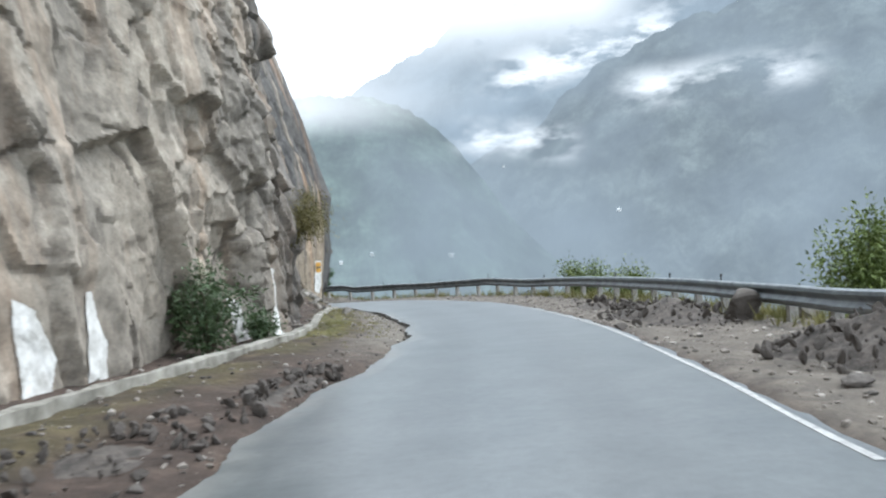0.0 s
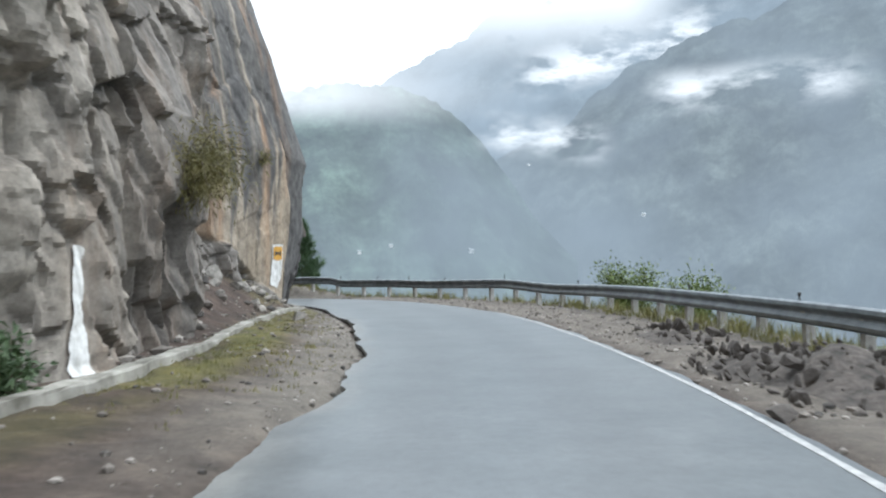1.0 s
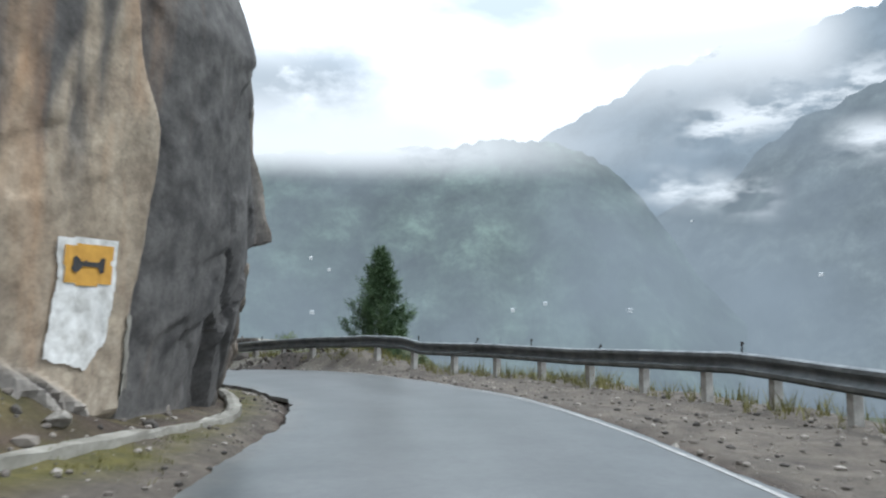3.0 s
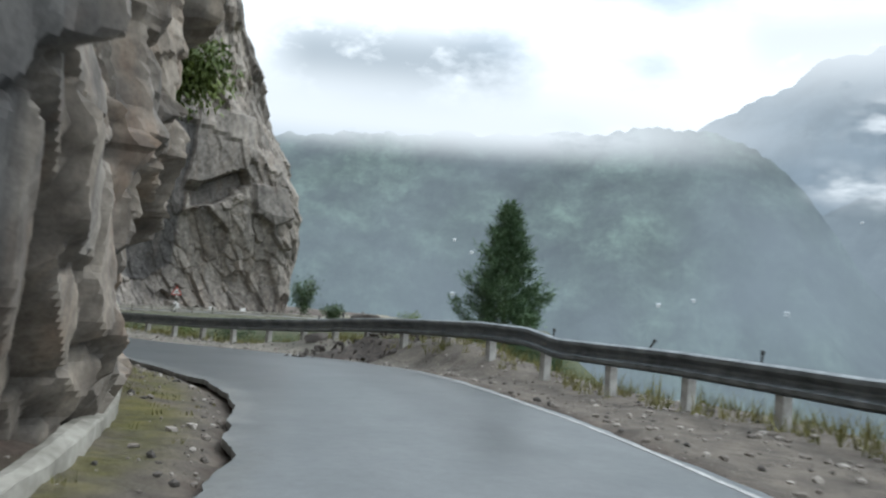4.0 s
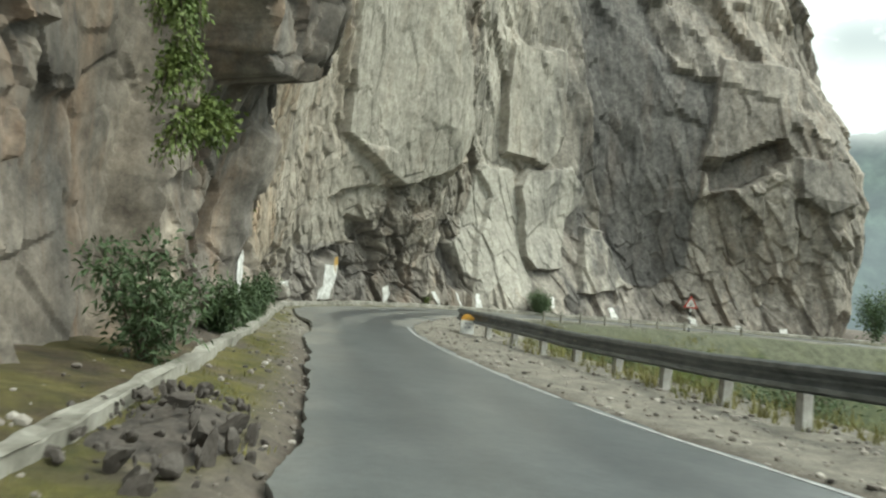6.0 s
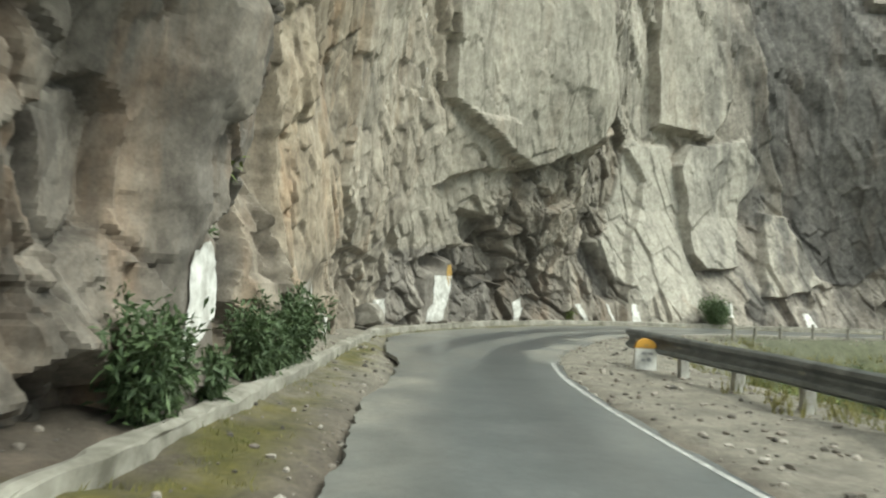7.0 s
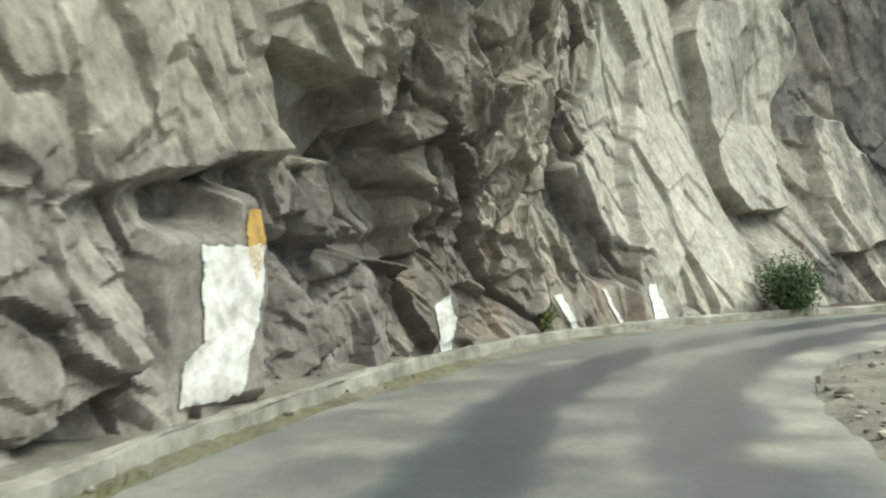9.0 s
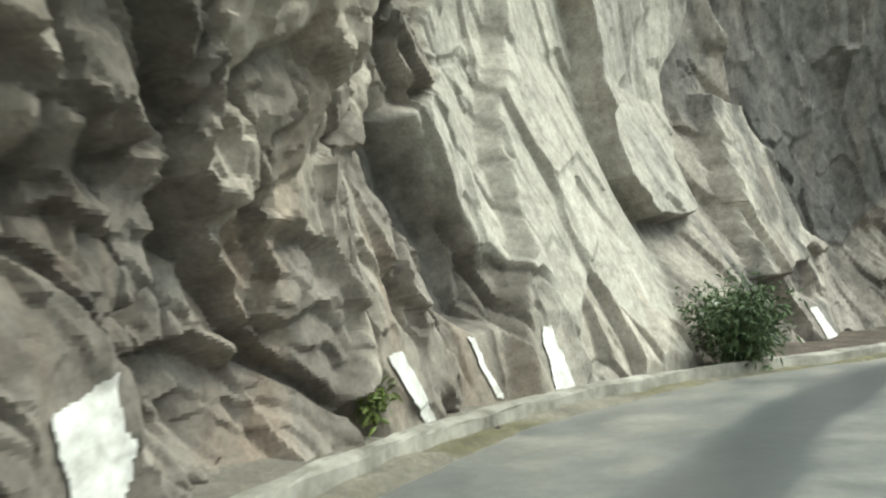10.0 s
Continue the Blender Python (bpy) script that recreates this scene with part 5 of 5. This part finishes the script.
def gravel_material():
    m, n, l, b = material("gravel", 0.9)
    g = n.new("ShaderNodeNewGeometry")
    l.new(node_ramp(n, l, g.outputs["Random Per Island"], [(0.0, (0.06, 0.055, 0.05)), (0.5, (0.2, 0.175, 0.15)), (1.0, (0.40, 0.37, 0.33))]), b.inputs["Base Color"])
    return m


GRAVEL = gravel_material()


def left_verge(x, y):
    dl = looked_up(g_dl, x, y)
    dk = looked_up(g_dk, x, y)
    return ((dl > 0.05) & (dk < 0.9)) * (0.35 + 0.65 * smooth(0.9, 0.1, dl)) * smooth(-60, -30, x)


def right_shoulder(x, y):
    dr = looked_up(g_dr, x, y)
    db = looked_up(g_db, x, y)
    return ((dr < -0.1) & (db > -0.3)) * 0.8


def talus_slope(x, y):
    dk = looked_up(g_dk, x, y)
    return ((dk > 0.1) & (dk < 4)) * ((x > -11) & (y > 22) & (y < 44)) * 1.0


scatter_stones("verge_gravel", 9000, 1, left_verge, "loose stones and grit on the inner verge", (0.02, 0.12))
scatter_stones("shoulder_gravel", 7000, 2, right_shoulder, "loose stones and grit on the outer shoulder", (0.02, 0.13))
scatter_stones("talus_stones", 2400, 3, talus_slope, "stones lying on the brown soil slope", (0.035, 0.36))


# ---- plants ----
def leaves_mesh(name, centres, dirs, length, width, mat, seed):
    """Folded leaves: each a bent strip of four triangles."""
    rng = np.random.default_rng(seed)
    n = len(centres)
    d = dirs / np.linalg.norm(dirs, axis=1)[:, None]
    side = np.cross(d, rng.normal(size=(n, 3)))
    side /= np.linalg.norm(side, axis=1)[:, None]
    nor = np.cross(side, d)
    ln = (length * rng.uniform(0.6, 1.3, n))[:, None]
    wd = (width * rng.uniform(0.7, 1.3, n))[:, None]
    a = centres
    mid = a + d * ln * 0.5 + nor * ln * 0.06
    tip = a + d * ln - np.array([0, 0, 1]) * ln * 0.2
    v = np.stack([a, mid + side * wd * 0.5 - nor * wd * 0.15, tip, mid - side * wd * 0.5 - nor * wd * 0.15, mid], 1)
    k = np.arange(n)[:, None] * 5
    f = np.concatenate([k + [0, 1, 4], k + [1, 2, 4], k + [2, 3, 4], k + [3, 0, 4]])
    return mesh_of(name, v.reshape(-1, 3), f, mat, shade=False)


def tube(path, r0, r1, sides=5):
    p = np.asarray(path, float)
    d = np.gradient(p, axis=0)
    d /= np.linalg.norm(d, axis=1)[:, None] + 1e-9
    a = np.cross(d, [0.3, 0.7, 0.64])
    a /= np.linalg.norm(a, axis=1)[:, None] + 1e-9
    b = np.cross(d, a)
    r = np.linspace(r0, r1, len(p))[:, None, None]
    t = np.linspace(0, 2 * np.pi, sides, endpoint=False)[None, :, None]
    v = p[:, None] + r * (np.cos(t) * a[:, None] + np.sin(t) * b[:, None])
    k = np.arange(len(p) * sides).reshape(len(p), sides)
    nx = np.roll(k, -1, 1)
    return v.reshape(-1, 3), np.stack([k[:-1], nx[:-1], nx[1:], k[1:]], -1).reshape(-1, 4)


def bush(name, at, size, leaves, mat, seed, label, leaf=(0.16, 0.045), droop=0.0, category="bush", stems=12):
    rng = np.random.default_rng(seed)
    ob = new(name)
    ob.matrix_basis = pose(*at)
    sx, sy, sz = size
    vs, fs, count, pts, dirs = [], [], 0, [], []
    for k in range(stems):
        a = rng.uniform(0, 2 * np.pi)
        reach = rng.uniform(0.2, 1.0) ** 0.6
        end = np.array([sx / 2 * reach * np.cos(a), sy / 2 * reach * np.sin(a), sz * rng.uniform(0.55, 1.0) * (1 - 0.25 * reach)])
        t = np.linspace(0, 1, 7)[:, None]
        path = end * t * np.array([1, 1, 0]) + np.array([0, 0, 1]) * (end[2] * np.sin(t * np.pi / 2) - droop * sz * t ** 2) + rng.normal(size=(7, 3)) * 0.03 * t
        v, f = tube(path, 0.018, 0.005)
        vs.append(v)
        fs.append(f + count)
        count += len(v)
        m = leaves // stems
        clump = rng.integers(0, 5, m) / 5 + rng.normal(size=m) * 0.06
        u = np.clip(0.22 + 0.8 * clump, 0.12, 1.02)[:, None]
        q = np.stack([np.interp(u[:, 0], t[:, 0], path[:, c]) for c in range(3)], 1)
        spread = rng.normal(size=(m, 3)) * np.array([sx, sy, sz]) * 0.085
        pts.append(q + spread)
        dirs.append(rng.normal(size=(m, 3)) * 0.7 + (spread / (np.linalg.norm(spread, axis=1)[:, None] + 1e-6)) * 0.8 + np.array([0, 0, 0.35 - 1.2 * droop]))
    stem = new("branching_stem", mesh_of("branching_stem", np.concatenate(vs), np.concatenate(fs), BARK))
    stem.parent = ob
    fol = new("foliage", leaves_mesh("foliage", np.concatenate(pts), np.concatenate(dirs), leaf[0], leaf[1], mat, seed))
    fol.parent = ob
    return tagged(ob, label, category)


def cliff_spot(s, h, out=0.1):
    return tuple(float(c) for c in cliff_point(np.array([s]), np.array([h]), out)[0])


def g_spot(x, y, sink=0.05):
    return (x, y, ground_at(x, y) - sink)


bush("bush", g_spot(-4.75, 16.6), (1.9, 1.8, 2.1), 2600, LEAF, 1, "leafy dark green bush at the cliff foot")
bush("bush", g_spot(-4.3, 19.3), (0.9, 1.0, 0.9), 900, LEAF, 2, "small dark green bush beside the concrete kerb")
bush("bush", g_spot(-5.9, 13.6), (0.9, 0.9, 0.7), 500, LEAF, 3, "low green plant at the cliff foot")
bush("shrub", cliff_spot(cliff_s(-5.2, 25.8), 3.0, 0.35), (2.0, 2.4, 2.5), 5200, DRY_LEAF, 4, "yellowish hanging shrub rooted in a rock crack", (0.14, 0.022), 0.5, "shrub", 18)
bush("shrub", cliff_spot(cliff_s(-6.3, 28.6), 2.7, 0.5), (1.6, 2.4, 0.9), 900, LEAF, 5, "broad-leaved green plant growing from the rock", (0.22, 0.11), 0.2, "shrub")
bush("shrub", cliff_spot(54.9, 5.4), (0.7, 0.8, 0.7), 300, GRASS, 6, "dry grass tuft on the boulder ledge", (0.2, 0.015), 0.3, "shrub")
bush("bush", g_spot(-13.4, 53.35), (1.4, 1.0, 1.35), 2200, LEAF, 7, "dark green leafy bush between the rock and the kerb")
bush("bush", g_spot(-15.7, 55.3), (0.8, 0.7, 1.0), 800, LEAF, 30, "small leafy green bush in front of the painted rock")
bush("bush", g_spot(-26.4, 61.6), (2.2, 1.8, 2.0), 2200, LEAF, 8, "dark green leafy bush in the rock recess")
bush("bush", g_spot(-31.8, 64.5), (1.5, 1.1, 1.45), 2400, LEAF, 29, "leafy green bush behind the pale kerb")

bush("bush", g_spot(-33.0, 65.3), (1.0, 0.8, 0.85), 1000, LEAF, 31, "low leafy green bush below the painted rock")
bush("bush", g_spot(-36.4, 66.85), (1.35, 0.95, 1.4), 2400, LEAF, 32, "leafy green bush with long narrow leaves against the rock")
bush("bush", g_spot(-35.1, 66.25), (1.15, 0.9, 1.15), 1700, LEAF, 10, "leafy green bush with long narrow leaves behind the kerb")
bush("bush", g_spot(-37.55, 67.4), (1.7, 1.1, 1.55), 3200, LEAF, 11, "dense green bush with long narrow leaves by the kerb")
bush("shrub", cliff_spot(96.7, 2.0), (1.2, 0.8, 0.6), 450, LEAF, 12, "leafy sprig growing above the painted rock", (0.14, 0.05), 0.1, "shrub")
for k, (px, py, pz, tall, many) in enumerate(((-26.0, 61.4, 5.2, 1.3, 1500), (-26.1, 61.5, 4.4, 1.3, 1500), (-26.25, 61.65, 3.6, 1.2, 1300), (-26.4, 61.8, 2.7, 1.0, 500))):
    bush("hanging_plant", (px, py, pz), (0.75, 0.75, tall), many, LEAF_BRIGHT, 130 + k, "bright green plants hanging in the rock cleft", (0.09, 0.05), 0.9, "plant")

bush("hanging_plant", cliff_spot(90.0, 3.9, 0.2), (1.5, 1.5, 1.3), 1500, LEAF_BRIGHT, 15, "bright green leafy plant on the overhang", (0.14, 0.08), 0.5, "plant")
bush("hanging_plant", cliff_spot(94.8, 2.7, 0.1), (0.9, 0.9, 0.7), 500, LEAF_BRIGHT, 16, "bright green ferny plant on the rock", (0.14, 0.06), 0.4, "plant")
bush("hanging_plant", cliff_spot(69.3, 4.7, 0.3), (1.7, 1.7, 1.9), 2800, LEAF_BRIGHT, 17, "bright green plant clinging to the overhanging rock", (0.12, 0.06), 0.6, "plant")
bush("bush", g_spot(-56.5, 94.2), (2.0, 2.4, 1.75), 4200, LEAF_MID, 18, "rounded dark green bush behind the far kerb")
bush("bush", cliff_spot(127.3, 0.2), (0.6, 0.6, 0.6), 250, LEAF_BRIGHT, 19, "small green weed at the cliff foot")
bush("bush", (11.6, 23.2, -1.6), (3.4, 3.2, 4.2), 7000, LEAF_BRIGHT, 20, "tall yellow-green shrub on the slope outside the rail", (0.2, 0.07), stems=20)
bush("bush", (8.9, 41.0, -1.0), (2.4, 2.6, 2.4), 3600, LEAF_BRIGHT, 21, "yellow-green shrub outside the guardrail", (0.18, 0.06), stems=16)
bush("bush", (7.5, 46.2, -0.9), (2.8, 2.6, 2.9), 5200, LEAF_BRIGHT, 22, "bright yellow-green shrub outside the guardrail", (0.18, 0.06), stems=18)
bush("bush", (-20.0, 72.6, -1.8), (3.2, 2.6, 2.0), 1800, LEAF, 23, "green shrub on the slope below the rail")
bush("bush", (-16.5, 71.5, -1.6), (2.4, 2.4, 1.8), 1400, LEAF, 24, "green shrub on the slope below the rail")
bush("bush", (-46.2, 115.6, -0.4), (3.0, 3.0, 4.4), 2600, LEAF, 25, "small rounded tree beyond the far bend", (0.24, 0.1))
bush("bush", (-42.4, 114.6, -1.0), (2.6, 2.4, 2.2), 2000, LEAF, 26, "green bushes on the far road shoulder", (0.2, 0.08))
bush("bush", (-35.5, 117.0, -1.4), (3.4, 3.0, 2.4), 1600, LEAF_BRIGHT, 27, "brownish green bush on the far shoulder", (0.2, 0.08))
for k, (bx, by) in enumerate(((-24, 73.2), (-29, 75), (-33, 76.4), (-37, 78.4), (-41, 81.5), (-44.5, 86), (-46.6, 92), (-46.4, 97.5), (-45, 102))):
    bush("bush", g_spot(bx, by, 0.1), (2.6, 2.2, 1.3), 900, LEAF_BRIGHT if k % 2 else LEAF, 40 + k, "low green scrub on the slope outside the rail")


def build_pine(x, y, z, height, radius, seed):
    rng = np.random.default_rng(seed)
    tree = new("pine_tree")
    tree.matrix_basis = pose(x, y, z)
    v, f = tube([(0, 0, 0), (0.05, 0.02, height * 0.3), (0, 0.05, height * 0.65), (0, 0, height)], 0.16, 0.02, 8)
    trunk = new("trunk", mesh_of("trunk", v, f, BARK))
    trunk.parent = tree
    vs, fs, count, pts, dirs = [], [], 0, [], []
    for k in range(95):
        t = 0.16 + 0.82 * (k + rng.random()) / 95
        a = k * 2.4 + rng.uniform(-0.4, 0.4)
        shape = (1 - t) ** 0.85 * (0.85 + 0.3 * math.sin(a * 3 + t * 11))
        reach = max(0.12, radius * shape * rng.uniform(0.75, 1.15))
        rise = reach * rng.uniform(0.35, 0.8) + 0.12
        u = np.linspace(0, 1, 6)[:, None]
        path = np.concatenate([reach * u * math.cos(a), reach * u * math.sin(a), t * height + rise * u ** 1.7], 1)
        bv, bf = tube(path, 0.03 * (1 - t) + 0.008, 0.005, 4)
        vs.append(bv)
        fs.append(bf + count)
        count += len(bv)
        m = int(120 + 420 * reach / radius)
        w = rng.uniform(0.25, 1.05, m) ** 0.8
        q = np.stack([np.interp(w, u[:, 0], path[:, c]) for c in range(3)], 1) + rng.normal(size=(m, 3)) * (0.13, 0.13, 0.10)
        pts.append(q)
        dirs.append(np.stack([np.cos(a) * 0.5 + rng.normal(size=m) * 0.5, np.sin(a) * 0.5 + rng.normal(size=m) * 0.5, 0.9 + rng.normal(size=m) * 0.35], 1))
    limbs = new("branchwork", mesh_of("branchwork", np.concatenate(vs), np.concatenate(fs), BARK))
    limbs.parent = tree
    crown = new("crown", leaves_mesh("crown", np.concatenate(pts), np.concatenate(dirs), 0.32, 0.035, NEEDLE, seed))
    crown.parent = tree
    return tagged(tree, "bushy dark green young pine below the guardrail", "tree")


build_pine(-11.1, 70.3, ground_at(-11.1, 70.3) - 0.2, 5.2 - ground_at(-11.1, 70.3), 2.4, 5)


def grass_tufts(name, count, seed, test, label, tall=(0.06, 0.2), mat=GRASS):
    rng = np.random.default_rng(seed)
    x, y = rng.uniform(-50, 9, count * 12), rng.uniform(4, 100, count * 12)
    keep = test(x, y) > rng.random(len(x))
    x, y = x[keep][:count], y[keep][:count]
    z = ground_z(x, y)
    n = 7
    xx, yy, zz = (np.repeat(a, n) for a in (x, y, z))
    xx, yy = xx + rng.normal(size=len(xx)) * 0.05, yy + rng.normal(size=len(xx)) * 0.05
    h = rng.uniform(tall[0], tall[1], len(xx)) * np.repeat(rng.uniform(0.6, 1.3, len(x)), n)
    lean = rng.normal(size=(len(xx), 2)) * 0.35 * h[:, None]
    a = rng.uniform(0, np.pi, len(xx))
    w = 0.007 + 0.02 * h
    base = np.stack([xx, yy, zz - 0.02], 1)
    off = np.stack([np.cos(a) * w, np.sin(a) * w, np.zeros_like(a)], 1)
    tip = base + np.concatenate([lean, h[:, None] + 0.02], 1)
    v = np.stack([base - off, base + off, tip], 1).reshape(-1, 3)
    return tagged(new(name, mesh_of(name, v, np.arange(len(v)).reshape(-1, 3), mat, shade=False)), label, "grass", kind="stuff")


def moss_strip(x, y):
    dl = looked_up(g_dl, x, y)
    dk = looked_up(g_dk, x, y)
    return ((dl > 0.1) & (dk < 0.1)) * smooth(0.1, 0.1 + 1.4 * smooth(-50, -40, x) + 0.2, dl) * smooth(18, 23, y) * (fbm(x * 0.9, y * 0.9, 31, 3) > -0.15) * (1 - 0.2 * smooth(-28, -38, x))


def rail_weeds(x, y):
    db = looked_up(g_db, x, y)
    return ((db < np.where(x < -36, 0.0, 1.6)) & (db > -5)) * (x > -48) * (0.4 + 0.6 * (fbm(x * 0.6, y * 0.6, 33, 3) > 0))


grass_tufts("verge_grass", 11000, 7, moss_strip, "short yellowish grass and moss on the inner verge", (0.02, 0.085))
grass_tufts("rail_grass", 6500, 8, rail_weeds, "yellow-green weeds and grass along the guardrail", (0.10, 0.42))


# ---- milestone, signs and fence ----
def build_milestone(x, y, turn):
    ob = new("milestone")
    z = ground_at(x, y)
    ob.matrix_basis = pose(x, y, z, 0, 0, turn)
    def slab_bm(w, d, z0, z1, arch):
        bm = bmesh.new()
        outline = [(-w / 2, z0), (w / 2, z0), (w / 2, z1)]
        if arch:
            outline += [(w / 2 * math.cos(a), z1 + arch * math.sin(a)) for a in [math.pi * k / 14 for k in range(1, 14)]]
        outline.append((-w / 2, z1))
        front = [bm.verts.new((px, -d / 2, pz)) for px, pz in outline]
        rear = [bm.verts.new((px, d / 2, pz)) for px, pz in outline]
        bm.faces.new(front)
        bm.faces.new(rear[::-1])
        for k in range(len(outline)):
            bm.faces.new((front[k - 1], rear[k - 1], rear[k], front[k]))
        bmesh.ops.recalc_face_normals(bm, faces=bm.faces)
        bmesh.ops.bevel(bm, geom=[e for e in bm.edges if e.calc_length() > 0.05], offset=0.01, segments=2, affect="EDGES")
        return bm
    part("body", slab_bm(0.46, 0.2, -0.2, 0.47, 0), WHITE_PAINT, ob, "white painted stone block")
    part("cap", slab_bm(0.47, 0.205, 0.475, 0.48, 0.2), ORANGE_PAINT, ob, "orange painted rounded top")
    for px, pz, w, h in ((-0.05, 0.36, 0.11, 0.05), (0.09, 0.36, 0.1, 0.05), (-0.06, 0.22, 0.08, 0.06), (0.06, 0.23, 0.09, 0.08), (0.0, 0.54, 0.1, 0.04)):
        bm = bmesh.new()
        bmesh.ops.create_cube(bm, size=1)
        bmesh.ops.scale(bm, vec=(w, 0.006, h), verts=bm.verts)
        bmesh.ops.translate(bm, vec=(px, -0.105, pz), verts=bm.verts)
        part("lettering", bm, GREY_PAINT if pz < 0.5 else RUST_PAINT, ob, "faded dark painted lettering")
    return tagged(ob, "white milestone with a rounded orange top at the road bend", "milestone")


GREY_PAINT = simple("grey_paint", (0.20, 0.20, 0.21), (0.36, 0.36, 0.36), 8.0, 0.8, 0.1, 0.01)
build_milestone(-38.45, 75.55, 62)


def box_bm(w, d, h, at=(0, 0, 0), bevel=0.0):
    bm = bmesh.new()
    bmesh.ops.create_cube(bm, size=1)
    bmesh.ops.scale(bm, vec=(w, d, h), verts=bm.verts)
    if bevel:
        bmesh.ops.bevel(bm, geom=bm.edges[:], offset=bevel, segments=1, affect="EDGES")
    bmesh.ops.translate(bm, vec=at, verts=bm.verts)
    return bm


def triangle_bm(r, d, at):
    bm = bmesh.new()
    p = [(r * math.sin(a), r * math.cos(a)) for a in (0, 2 * math.pi / 3, 4 * math.pi / 3)]
    front = [bm.verts.new((x, -d / 2, z)) for x, z in p]
    rear = [bm.verts.new((x, d / 2, z)) for x, z in p]
    bm.faces.new(front)
    bm.faces.new(rear[::-1])
    for k in range(3):
        bm.faces.new((front[k - 1], rear[k - 1], rear[k], front[k]))
    bmesh.ops.recalc_face_normals(bm, faces=bm.faces)
    bmesh.ops.translate(bm, vec=at, verts=bm.verts)
    return bm


def build_sign(x, y, turn):
    ob = new("road_sign")
    ob.matrix_basis = pose(x, y, ground_at(x, y), 0, 0, turn)
    for k in range(6):
        part("post_band", box_bm(0.09, 0.09, 0.25, (0, 0, 0.125 + 0.25 * k)), WHITE_PAINT if k % 2 else BLACK_PAINT, ob, "white painted band" if k % 2 else "black painted band")
    part("border", triangle_bm(0.52, 0.02, (0, -0.06, 1.75)), RED_PAINT, ob, "red triangular border")
    part("panel", triangle_bm(0.36, 0.02, (0, -0.075, 1.75)), WHITE_PAINT, ob, "white triangular panel")
    part("symbol", box_bm(0.07, 0.01, 0.2, (0, -0.092, 1.72)), BLACK_PAINT, ob, "black symbol")
    return tagged(ob, "red and white triangular warning sign on a banded post", "road sign")


build_sign(-49.6, 100.3, 40)


def build_fence():
    ob = new("fence")
    line = curve([(-48.4, 87.5), (-49.7, 91), (-49.9, 95), (-49.3, 99.6), (-48, 104)], 0.5)
    z = ground_z(line[:, 0], line[:, 1])
    z = np.convolve(np.pad(z, 6, mode="edge"), np.ones(13) / 13, "valid")
    for k in range(0, len(line) - 4, 4):
        for h in (0.5,):
            a, b = line[k], line[min(k + 4, len(line) - 1)]
            v, f = tube([(a[0], a[1], z[k] + h), (b[0], b[1], z[min(k + 4, len(line) - 1)] + h)], 0.03, 0.03, 8)
            o = new("bar", mesh_of("bar", v, f, CONCRETE))
            o.parent = ob
    first = None
    for k in range(0, len(line), 4):
        if first is None:
            first = part("post", box_bm(0.11, 0.11, 0.9, (0, 0, 0.2), 0.012), CONCRETE, ob, "pale weathered post")
            o = first
        else:
            o = new("post", first.data)
            o.parent = ob
            o["label"] = first["label"]
        o.matrix_basis = pose(line[k][0], line[k][1], z[k], 0, 0, k * 3)
    return tagged(ob, "pale weathered pipe fence along the far road edge", "fence")


build_fence()


def build_rods():
    c = RAIL[:, :2]
    for x, y, lean, tall in ((7.2, 22.4, 3, 0.32), (7.3, 27.3, 2, 0.3), (6.7, 33.5, -3, 0.3), (4.9, 43.4, 4, 0.3), (2.4, 49.7, 2, 0.36), (-0.6, 54.3, 30, 0.3), (-2.6, 56.8, 4, 0.34),
                             (-4.6, 58.8, 28, 0.36), (-6.9, 60.8, 3, 0.3), (-15.8, 67.3, 0, 0.34), (-17.2, 68.3, 4, 0.3)):
        k = int(np.argmin(np.hypot(c[:, 0] - x, c[:, 1] - y)))
        ob = new("delineator")
        ob.matrix_basis = pose(c[k][0] + 0.05, c[k][1] + 0.05, RAIL_TOP[k] - 0.2, 0, lean, 0)
        v, f = tube([(0, 0, 0), (0, 0, tall * 0.5), (0, 0, tall)], 0.022, 0.02, 8)
        rod = new("rod", mesh_of("rod", v, f, BLACK_PAINT))
        rod.parent = ob
        part("reflector", box_bm(0.06, 0.05, 0.07, (0, 0, tall + 0.02), 0.008), BLACK_PAINT, ob)
        tagged(ob, "short dark delineator rod standing on the guardrail", "delineator", group="delineators on the guardrail")


build_rods()
